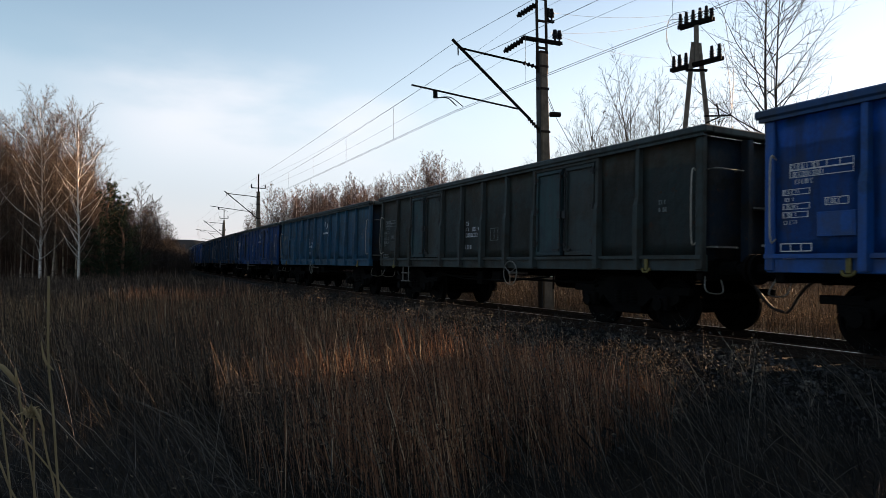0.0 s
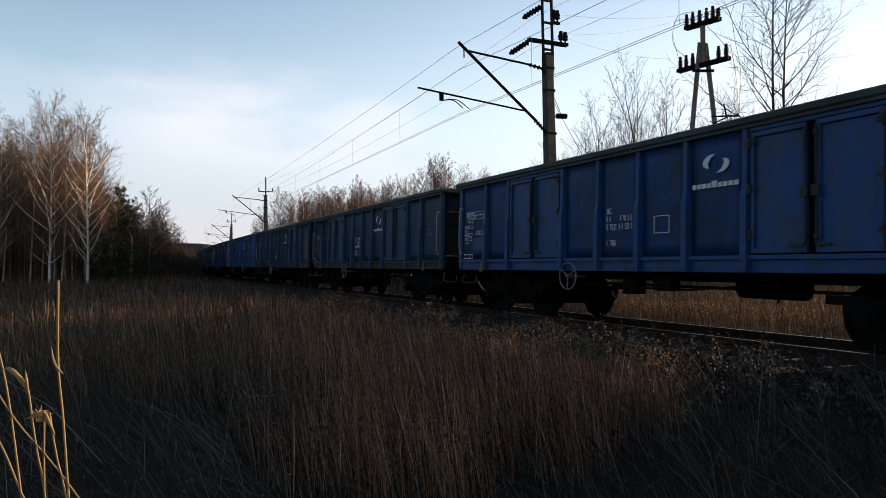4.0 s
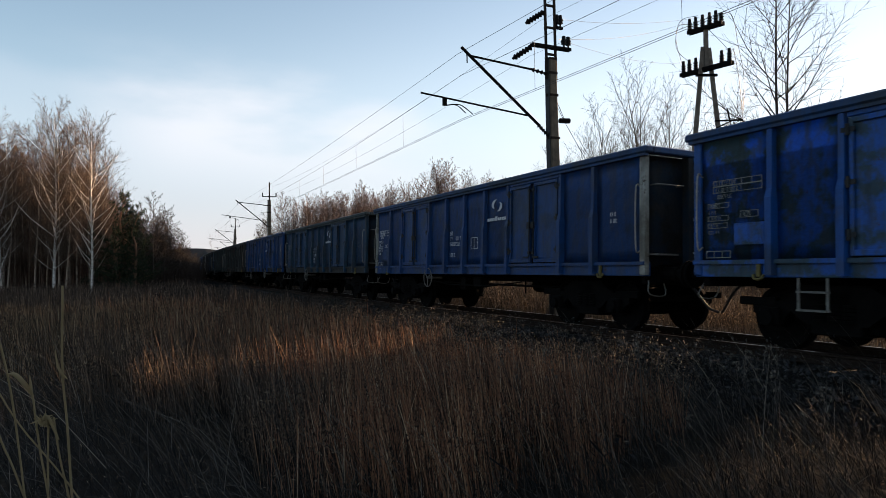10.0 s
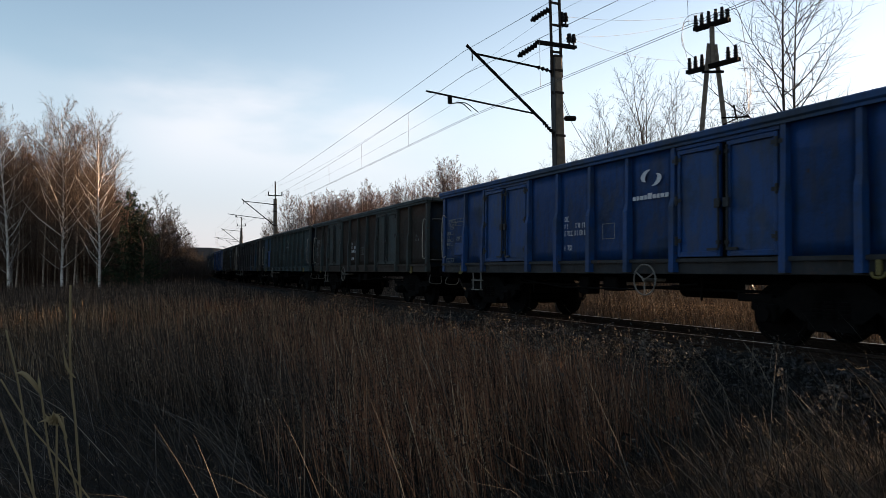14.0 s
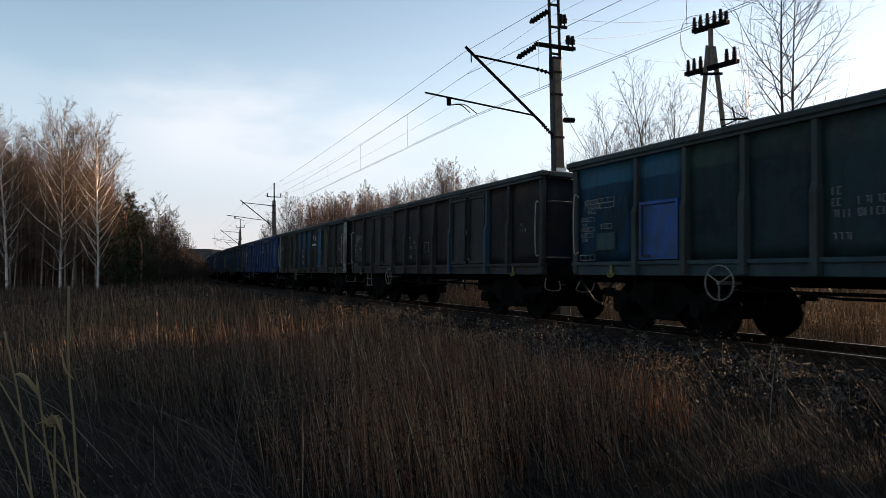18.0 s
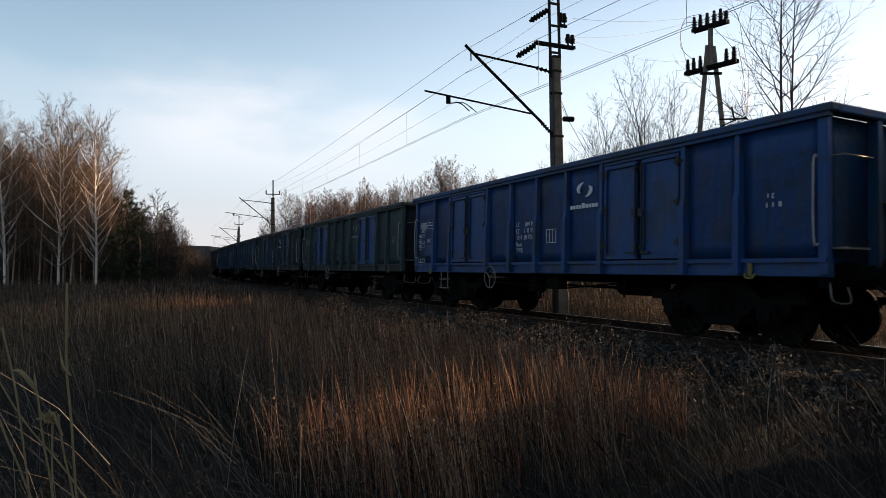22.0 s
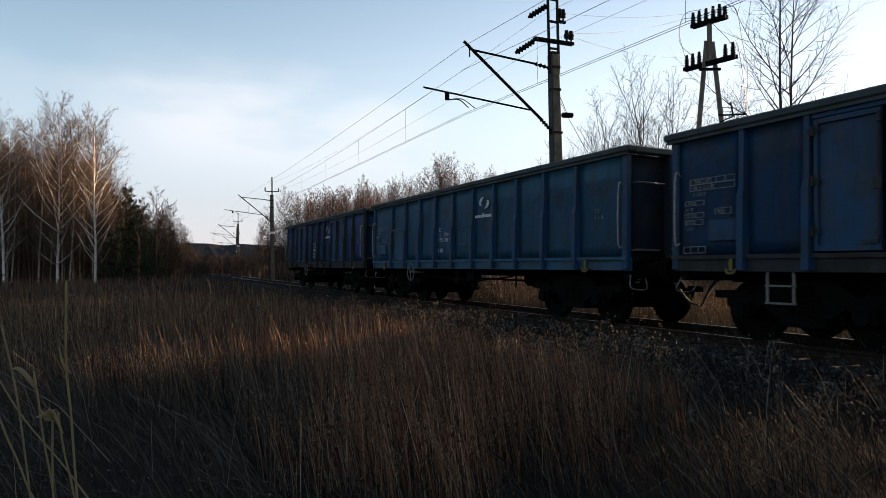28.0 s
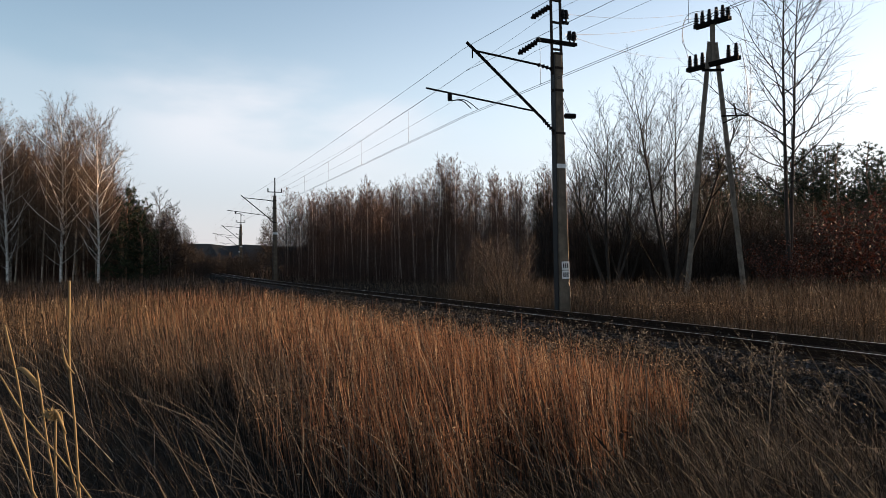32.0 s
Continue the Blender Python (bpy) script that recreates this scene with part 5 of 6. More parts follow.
def pine_tree(seed, height, label, group, tufts):
    r = random.Random(seed)
    tw, cw = Wood(), Wood()
    pts = [Vector((r.uniform(-0.06, 0.06) * k, r.uniform(-0.06, 0.06) * k, height * k / 8 - 0.3)) for k in range(9)]
    tw.limb(pts, [0.16 * (1 - k / 9) + 0.02 for k in range(9)], 7)
    for k in range(34):
        u = 0.1 + 0.88 * k / 34
        i = min(int(u * 8), 7)
        q = pts[i].lerp(pts[i + 1], u * 8 - i)
        a = k * 2.4 + r.uniform(-0.5, 0.5)
        L = height * 0.26 * (1.12 - u) * r.uniform(0.6, 1.15) + 0.3
        tip = q + Vector((math.cos(a), math.sin(a), 0.25 + 0.5 * u)) * L
        tw.limb([q, q.lerp(tip, 0.5) + Vector((0, 0, -0.05)), tip], [0.035, 0.022, 0.008], 3)
        for j in range(max(4, int(1.7 * tufts / 34 * L / (height * 0.16)))):
            c = q.lerp(tip, r.uniform(0.2, 1.05)) + rand_dir(r) * height * 0.05 * r.random()
            for k2 in range(10):
                cw.spike(c, c + rand_dir(r, 0.5) * r.uniform(0.16, 0.34), r.uniform(0.022, 0.04))
    return tree_thing("pine_tree", label, tw, PINE_BARK, cw, NEEDLES, group)


def leafy_bush(seed, height, label, group):
    r = random.Random(seed)
    tw, cw = Wood(), Wood()
    for st in range(7):
        a = st * 0.9 + r.uniform(-0.3, 0.3)
        d = Vector((math.cos(a), math.sin(a), r.uniform(1.2, 3))).normalized()
        pts = [d * height * 0.25 * k + rand_dir(r) * 0.08 * k - Vector((0, 0, 0.15)) for k in range(5)]
        tw.limb(pts, [0.035, 0.028, 0.02, 0.012, 0.005], 4)
        for k in range(150):
            t = r.uniform(0.8, 4)
            i = min(int(t), 3)
            c = pts[i].lerp(pts[i + 1], t - i) + rand_dir(r) * height * 0.16 * r.random()
            u = rand_dir(r) * r.uniform(0.045, 0.085)
            cw.leaf(c, u, u.cross(rand_dir(r)).normalized() * u.length * 0.6)
    return tree_thing("oak_bush", label, tw, DARK_BARK, cw, OAK_LEAF, group)


def height_at(x, y):
    return float(ground_height([x], [y])[0])


def plant(proto, x, y, turn=0.0, size=1.0, used=set()):
    """The first call moves the tree itself, later ones copy it."""
    m = pose(x, y, height_at(x, y), 0, 0, turn) @ Matrix.Diagonal((size, size, size, 1))
    if proto.name in used:
        ob = copy_thing(proto, Matrix.Identity(4))
    else:
        used.add(proto.name)
        ob = proto
    ob.matrix_basis = m
    return ob


def build_trees():
    r = random.Random(11)
    turn = lambda: r.uniform(0, 360)
    # birches beside the line
    birch_habit = habit(44, 0.14, (42, 66), 0.33, 0.62, 0.0105, 12, 0.03, 9, 8, 0.02)
    birch = [bare_tree(20 + k, 12.7, 0.105, "birch_tree", "white-barked bare birch at the edge of the copse", WHITE_BARK, TWIG_PALE, "birches of the copse", birch_habit) for k in range(3)]
    for k, (x, y, s) in enumerate(((-27.6, 42, 0.9), (-24.25, 42, 0.91), (-21.6, 41.5, 0.83), (-31.4, 43.5, 0.92), (-29.4, 45, 0.84))):
        plant(birch[k % 3], x, y, turn(), s)
    slim = [bare_tree(30 + k, 11.0, 0.065, "slim_birch", "thin pale birch stem standing in the copse", DULL_BARK, TWIG_PALE, "slim birches", habit(36, 0.16, (36, 60), 0.27, 0.6, 0.0105, 12, 0.04, 8, 7)) for k in range(3)]
    for k in range(18):
        y = r.uniform(42.3, 47)
        plant(slim[k % 3], -y * (0.505 + 0.2 * ((k * 0.618) % 1)), y, turn(), r.uniform(0.78, 1.04))
    thin = [bare_tree(40 + k, 9.8, 0.06, "young_birch", "slender bare young birch with reddish twigs", DULL_BARK, TWIG_RED, "young birches", habit(34, 0.1, (36, 60), 0.3, 0.6, 0.0125, 10, 0.04, 8, 7)) for k in range(3)]
    for k in range(74):
        y = r.uniform(43.2, 55)
        side = r.uniform(0.48, 0.74)
        plant(thin[k % 3], -y * side, y, turn(), r.uniform(0.8, 1.1) * float(np.interp(side, [0.48, 0.56], [0.66, 1.0])))
    # pines and dark alders behind them
    pines = [pine_tree(60 + k, 7.5, "green pine among bare trees", "pines of the copse", 300) for k in range(2)]
    for k, (x, y, s) in enumerate(((-20.2, 42, 0.9), (-19.3, 42.4, 0.74), (-20.6, 44, 0.82))):
        plant(pines[k % 2], x, y, turn(), s)
    alder = [bare_tree(70 + k, 8.4, 0.08, "alder_tree", "dark bare alder in the far copse", DARK_BARK, TWIG_DARK, "dark alders", habit(30, 0.06, (48, 70), 0.33, 0.45, 0.022, 8, 0.04, 7, 5)) for k in range(3)]
    for k in range(36):
        y = r.uniform(60, 90)
        plant(alder[k % 3], -y * r.uniform(0.40, 0.5) - 0.5, y, turn(), r.uniform(0.75, 1.0))
    for k in range(60):
        y = 62 + 130 * (k / 60) ** 1.1
        x = float(np.interp(y, TY, TX)) - 4.6 - r.uniform(0, 1) ** 1.8 * 11
        plant(alder[k % 3], x, y, turn(), r.uniform(0.62, 0.9) * (1.0 if y < 110 else 0.85))
    for x, y, s in ((-26.0, 97, 0.85), (-28.2, 104, 0.8), (-24.2, 91, 0.9), (-22.6, 86, 0.95), (-21.0, 82, 1.0), (-27.0, 108, 0.9), (-24.5, 99, 0.95)):
        plant(alder[int(y) % 3], x, y, turn(), s)
    # the long wood across the track
    wood = [bare_tree(80 + k, 9.4, 0.062, "woodland_tree", "slender bare tree with a pale stem and reddish-brown crown", POLE_BARK, TWIG_WOOD, "trees of the long wood", habit(32, 0.25, (34, 58), 0.25, 0.6, 0.0135, 10, 0.03, 7, 6)) for k in range(5)]
    for k in range(185):
        u = r.random() ** 0.65
        # along the wood's edge, then back into it
        x, y = 8.5 - 27.5 * u, 41 + 38 * u
        back = r.uniform(0, 1) ** 1.5 * 14
        plant(wood[k % 5], x + back * 0.55 + r.uniform(-0.8, 0.8), y + back * 0.9, turn(), r.uniform(0.82, 1.02) * float(np.interp(u, [0, 0.12, 0.2, 0.3, 0.36, 0.45, 0.65, 1.0], [0.8, 0.82, 0.88, 1.1, 1.02, 1.0, 1.04, 1.1])))
    for k in range(16):
        plant(wood[k % 5], r.uniform(2.5, 9.5), r.uniform(43, 52), turn(), r.uniform(0.72, 0.86))
    for x, y, s in ((-20.4, 80, 0.74), (-19.4, 82, 0.82), (-18.4, 80, 0.9), (-21.4, 84, 0.6), (-17.4, 78, 0.9), (-19.9, 78, 0.5)):
        plant(alder[int(-x * 10) % 3], x, y, turn(), s)
    # spreading willows behind the telegraph pole
    willow = [bare_tree(100 + k, 11.6, 0.15, "willow_tree", "spreading bare willow with several stems", DARK_BARK, TWIG_DARK, "bare willows", habit(18, 0.28, (30, 58), 0.38, 0.75, 0.0075, 8, 0.08, 9, 7, 0.0, 0.5), 5, 0.46) for k in range(2)]
    for k, (x, y, s) in enumerate(((9.6, 38, 0.84), (13.4, 38.5, 1.02), (16.4, 42, 0.82), (7.8, 44, 0.74), (11.4, 41.5, 0.8))):
        plant(willow[k % 2], x, y, turn(), s)
    ash = bare_tree(123, 17.4, 0.19, "ash_tree", "tall bare tree with an open crown and a forked stem", DARK_BARK, TWIG_DARK, "", habit(24, 0.26, (50, 74), 0.36, 0.5, 0.0075, 12, 0.02, 9, 6), 2, 0.05, 0.01)
    plant(ash, 17.75, 34, 40, 1.06)
    # brush under the trees, single bushes
    brush = [bare_tree(130 + k, 3.5, 0.026, "bare_bush", "tangled bare bush of brown stems", DARK_BARK, TWIG_DARK if k else TWIG_PALE, "bare bushes", habit(7, 0.15, (20, 44), 0.5, 0.4, 0.0075, 5, 0.08, 5, 5), 13 if k == 0 else 8, 0.62) for k in range(3)]
    plant(brush[0], 2.5, 26.5, 0, 0.95)
    plant(brush[0], 1.9, 27.4, 130, 0.8)
    for k in range(26):
        plant(brush[1 + k % 2], 4 + 22 * r.random(), r.uniform(38, 48), turn(), r.uniform(0.7, 1.35))
    for k in range(26):
        y = r.uniform(43, 58)
        plant(brush[1 + k % 2], -y * r.uniform(0.44, 0.72), y, turn(), r.uniform(0.5, 0.9))
    for x, y, s in ((-21.9, 60, 0.8), (-22.8, 62, 0.7), (-24.2, 66, 0.95), (-25.6, 70, 0.9), (-28.5, 100, 1.2), (-30.5, 108, 1.3), (-26.5, 92, 1.1), (-34.5, 120, 1.4), (-25.0, 84, 0.9), (-38.5, 135, 1.5)):
        plant(brush[1 + int(y) % 2], x, y, turn(), s)
    oak = [leafy_bush(140 + k, 3.4, "young oak with withered rust-red leaves", "red oaks") for k in range(2)]
    for k, (x, y, s) in enumerate(((17.3, 33, 0.95), (16.6, 33.6, 0.72), (18.1, 33.4, 0.7), (22.6, 34, 1.6), (23.8, 34.5, 1.8), (21.3, 36, 1.2))):
        plant(oak[k % 2], x, y, turn(), s)
    big = [pine_tree(150 + k, 12.5, "tall dark pine at the edge of the forest", "forest pines", 430) for k in range(2)]
    # low young pines added out of view, only to shade the near right ground
    for k in range(36):
        x, y = 30 + 1.6 * (k % 2) + r.uniform(-0.5, 0.5), -6.5 + 0.8 * k + r.uniform(-0.3, 0.3)
        if abs(float(offset_of([x], [y])[0][0])) > 4:
            plant(pines[k % 2], x, y, turn(), r.uniform(0.76, 0.84))
    for k in range(78):
        y = r.uniform(66, 100)
        plant(big[k % 2], y * (0.40 + 0.5 * (k * 0.618 % 1)), y, turn(), r.uniform(0.98, 1.2))


def understorey(name, label, seed, count, place, height, material, twig=0.006):
    """Countless thin stems and twigs that fill a wood."""
    r = random.Random(seed)
    w = Wood()
    for k in range(count):
        x, y = place(r)
        p = Vector((x, y, height_at(x, y) - 0.1)) if k % 25 == 0 else Vector((x, y, -0.8))
        h = height * r.uniform(0.35, 1.0)
        q = p + Vector((r.gauss(0, 0.05), r.gauss(0, 0.05), 1)) * h
        w.spike(p, q, r.uniform(0.012, 0.028))
        w.spike(p + Vector((0, 0.02, 0)), q, r.uniform(0.012, 0.028))
        for j in range(30):
            c = p.lerp(q, r.uniform(0.15, 0.95))
            w.spike(c, c + rand_dir(r, 1.3) * r.uniform(0.4, 1.1), twig)
    tagged(new(name, w.mesh(name, material, False)), label, "undergrowth", kind="stuff")


def fill_woods():
    def long_wood(r):
        u, b = r.random(), r.uniform(1, 22)
        return 8.5 - 27.5 * u + b * 0.55, 41 + 38 * u + b * 0.9

    def thicket(r):
        y = r.uniform(41, 58)
        return y * r.uniform(0.14, 0.75), y

    def copse(r):
        y = r.uniform(43, 62)
        return -y * r.uniform(0.47, 0.78), y

    def far_copse(r):
        y = r.uniform(62, 105)
        return -y * r.uniform(0.39, 0.52) - 1, y
    understorey("wood_undergrowth", "dense bare stems and twigs inside the long wood", 1, 4200, long_wood, 7.0, TWIG_WOOD, 0.0075)
    def wood_edge(r):
        u, b = r.random(), r.uniform(-1.2, 3)
        return 8.5 - 27.5 * u + b * 0.55, 41 + 38 * u + b * 0.9
    # hidden stems added behind the wood to cast shade on the far brush
    def wood_interior(r):
        y = r.uniform(96, 150)
        return y * r.uniform(-0.2, 0.05), y
    understorey("wood_interior", "hidden bare stems added behind the long wood for shade", 8, 1300, wood_interior, 12.0, TWIG_DIM, 0.035)
    understorey("wood_edge_brush", "reddish bare saplings along the edge of the long wood", 7, 1500, wood_edge, 5.0, TWIG_WOOD, 0.0055)
    understorey("thicket", "dense bare thicket behind the field, twigs coloured shade-dark", 2, 3800, thicket, 6.6, TWIG_DIM, 0.009)
    def pine_floor(r):
        y = r.uniform(72, 104)
        return y * r.uniform(0.36, 0.95), y
    understorey("forest_undergrowth", "dark young pines and brush under the forest edge", 5, 2600, pine_floor, 11.0, NEEDLES, 0.05)
    understorey("copse_undergrowth", "bare stems and brush inside the birch copse", 3, 2000, copse, 8.6, TWIG_RED, 0.008)
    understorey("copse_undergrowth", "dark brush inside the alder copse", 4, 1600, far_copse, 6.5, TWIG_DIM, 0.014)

    def hedge(r):
        y = r.uniform(95, 190)
        return -y * r.uniform(0.285, 0.42) - 1.5, y
    understorey("far_brush", "dark brush and saplings where the line bends away", 6, 900, hedge, 4.2, TWIG_DIM, 0.03)


build_trees()
fill_woods()

# low wooded ridge on the horizon
def build_ridge():
    r = random.Random(5)
    verts, faces = [], []
    n = 260
    for k in range(n + 1):
        a = 2 * math.pi * k / n
        R = 1500
        top = 44 + 8 * math.sin(a * 5) + 6 * math.sin(a * 13 + 1) + r.uniform(-3, 3)
        verts += [(R * math.cos(a), R * math.sin(a), -5), ((R + 60) * math.cos(a), (R + 60) * math.sin(a), top)]
    for k in range(n):
        faces.append((2 * k, 2 * k + 2, 2 * k + 3, 2 * k + 1))
    ob = new("backdrop", mesh_of("backdrop", verts, faces, plain("far_forest", (0.012, 0.015, 0.017), (0.026, 0.027, 0.03), 0.02, 0.95, 0, 0)))
    tagged(ob, "far dark forest ridge along the horizon", "backdrop", kind="structure")


build_ridge()


# ---- grass, weeds and stones ----
GRASS_RUST = blades("rust_coloured_dry_grass", [(0.0, (0.010, 0.0065, 0.005)), (0.25, (0.03, 0.017, 0.011)), (0.36, (0.13, 0.061, 0.034)), (0.75, (0.22, 0.105, 0.056)), (0.92, (0.31, 0.185, 0.105)), (1.0, (0.5, 0.39, 0.26))], glow_through=0.3)
# most blades near black for the foreground's shade, a few bleached pale
GRASS_GREY = blades("shade_dark_grey_grass", [(0.0, (0.002, 0.002, 0.002)), (0.5, (0.0065, 0.006, 0.0055)), (0.8, (0.018, 0.0165, 0.015)), (0.93, (0.07, 0.064, 0.056)), (1.0, (0.18, 0.165, 0.145))], glow_through=0.15)
GRASS_STRAW = blades("straw_grass", [(0.0, (0.011, 0.0085, 0.006)), (0.5, (0.038, 0.027, 0.018)), (1.0, (0.11, 0.082, 0.054))], glow_through=0.15)
GRASS_TAN = blades("tan_grass_stems", [(0.0, (0.008, 0.006, 0.0045)), (0.45, (0.025, 0.017, 0.011)), (0.6, (0.12, 0.078, 0.044)), (0.9, (0.22, 0.15, 0.088)), (1.0, (0.4, 0.31, 0.2))])
GRASS_DULL = blades("dull_mauve_grass", [(0.0, (0.006, 0.005, 0.0045)), (0.45, (0.02, 0.014, 0.011)), (0.6, (0.066, 0.046, 0.033)), (0.9, (0.13, 0.093, 0.066)), (1.0, (0.26, 0.2, 0.15))])
# weed tints lowered, with the bank's shade in them
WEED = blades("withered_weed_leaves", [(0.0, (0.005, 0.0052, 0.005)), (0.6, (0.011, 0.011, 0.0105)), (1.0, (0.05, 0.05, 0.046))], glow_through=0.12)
LITTER = blades("leaf_bits", [(0.0, (0.007, 0.005, 0.004)), (0.45, (0.02, 0.014, 0.010)), (0.6, (0.085, 0.058, 0.036)), (0.88, (0.17, 0.125, 0.08)), (1.0, (0.34, 0.28, 0.20))])
PALE_STALK = blades("bleached_stalk", [(0.0, (0.04, 0.036, 0.03)), (0.7, (0.09, 0.08, 0.066)), (1.0, (0.2, 0.18, 0.145))], glow_through=0.2)
REED = blades("pale_reed", [(0.0, (0.22, 0.17, 0.09)), (1.0, (0.36, 0.29, 0.16))])


def fast_mesh(name, co, loops, sizes, material):
    me = bpy.data.meshes.new(name)
    me.vertices.add(len(co))
    me.vertices.foreach_set("co", np.ascontiguousarray(co, dtype=np.float32).ravel())
    me.loops.add(len(loops))
    me.loops.foreach_set("vertex_index", np.ascontiguousarray(loops, dtype=np.int32))
    me.polygons.add(len(sizes))
    me.polygons.foreach_set("loop_start", np.concatenate([[0], np.cumsum(sizes)[:-1]]).astype(np.int32))
    me.update(calc_edges=True)
    me.materials.append(material)
    return me


def grass_mesh(name, x, y, z, tall, wide, lean_x, lean_y, material, rng, plume=0.0):
    """Ribbons of three rows, the last a tip; plume: share with a seed head."""
    n = len(x)
    a = rng.uniform(0, np.pi, n)
    dx, dy = np.cos(a) * wide / 2, np.sin(a) * wide / 2
    rows = []
    for u, w in ((0.0, 1.0), (0.38, 0.9), (0.74, 0.7), (1.0, 0.12)):
        cx, cy, cz = x + lean_x * tall * u ** 1.25, y + lean_y * tall * u ** 1.25, z + tall * u * np.sqrt(np.clip(1 - (lean_x ** 2 + lean_y ** 2) * u * 0.5, 0.05, 1))
        rows += [np.stack([cx - dx * w, cy - dy * w, cz], 1), np.stack([cx + dx * w, cy + dy * w, cz], 1)]
    co = np.stack(rows, 1).reshape(-1, 3)
    base = (np.arange(n) * 8)[:, None]
    quads = np.array([[0, 1, 3, 2], [2, 3, 5, 4], [4, 5, 7, 6]]).ravel()
    loops = (base + quads).ravel()
    sizes = np.full(n * 3, 4)
    if plume:
        pick = np.where(rng.random(n) < plume)[0]
        tip = rows[6][pick]
        k = len(pick)
        L, wd = tall[pick] * rng.uniform(0.08, 0.16, k), wide[pick] * rng.uniform(0.9, 2.0, k)
        up = np.stack([lean_x[pick] * L * 1.6, lean_y[pick] * L * 1.6, L], 1)
        off = np.stack([np.cos(a[pick]) * wd, np.sin(a[pick]) * wd, np.zeros(k)], 1)
        add = np.stack([tip - up * 0.6, tip + off - up * 0.1, tip + up * 0.6, tip - off + up * 0.05], 1).reshape(-1, 3)
        b2 = (len(co) + np.arange(k) * 4)[:, None]
        co = np.concatenate([co, add])
        loops = np.concatenate([loops, (b2 + np.arange(4)).ravel()])
        sizes = np.concatenate([sizes, np.full(k, 4)])
    return fast_mesh(name, co, loops, sizes, material)


def scatter(rng, count, d0, d1, spread=0.78, clump=0.0):
    """Places ahead of the standing point, even over the ground between two distances."""
    y = np.sqrt(rng.uniform(d0 ** 2, d1 ** 2, count))
    x = y * rng.uniform(-spread, spread, count)
    if clump:
        x, y = x + rng.normal(0, clump, count), y + rng.normal(0, clump, count)
    return x, y


def patches(x, y, seed, scale):
    return np.array([noise.noise(Vector((a * scale, b * scale, seed))) for a, b in zip(x.tolist(), y.tolist())])


def field(name, label, rng, count, d0, d1, side, inner, outer, height, width, lean, material, plume, seed, spread=0.78, where=None):
    x, y = scatter(rng, count, d0, d1, spread)
    # gather two thirds of the blades into tufts
    tx, ty = scatter(rng, count // 14, d0, d1, spread)
    pick = rng.integers(0, len(tx), count)
    tuft = rng.random(count) < 0.45
    loose = 0.05 + 0.005 * d0
    x = np.where(tuft, tx[pick] + rng.normal(0, loose, count), x)
    y = np.where(tuft, ty[pick] + rng.normal(0, loose, count), y)
    own = rng.normal(0, 1, (2, len(tx)))[:, pick] * np.where(tuft, 1.0, 0.4)
    size = np.where(tuft, rng.normal(1, 0.14, len(tx))[pick], 1.0)
    off, s = offset_of(x, y)
    keep = ((off > inner) & (off < outer)) if side > 0 else ((off < -inner) & (off > -outer))
    if where is not None:
        keep &= where(x, y)
    x, y, off, own, size = x[keep], y[keep], off[keep], own[:, keep], size[keep]
    n = len(x)
    z = ground_height(x, y) - 0.02
    p = patches(x, y, seed, 0.35)
    tall = height * size * np.clip(1 + 0.45 * p + rng.normal(0, 0.24, n), 0.25, 1.6)
    if side > 0:
        tall *= np.clip(0.45 + (off - inner) / 3.5, 0.45, 1)
    ob = new(name, grass_mesh(name, x, y, z, tall, width * rng.uniform(0.6, 1.3, n), lean[0] + lean[2] * (own[0] + 0.6 * rng.normal(0, 1, n)), lean[1] + lean[2] * (own[1] + 0.6 * rng.normal(0, 1, n)), material, rng, plume))
    tagged(ob, label, "grass", kind="stuff")


def rust_edge(x, y):
    """How far inside the dense stand a place lies, in metres."""
    return y - (4.2 + 1.0 * np.clip(-x - 0.4, 0, 6) + 1.75 * np.clip(x - 0.9, 0, 5) + 0.35 * np.sin(x * 2.1) + 0.25 * np.sin(x * 5.3 + y))


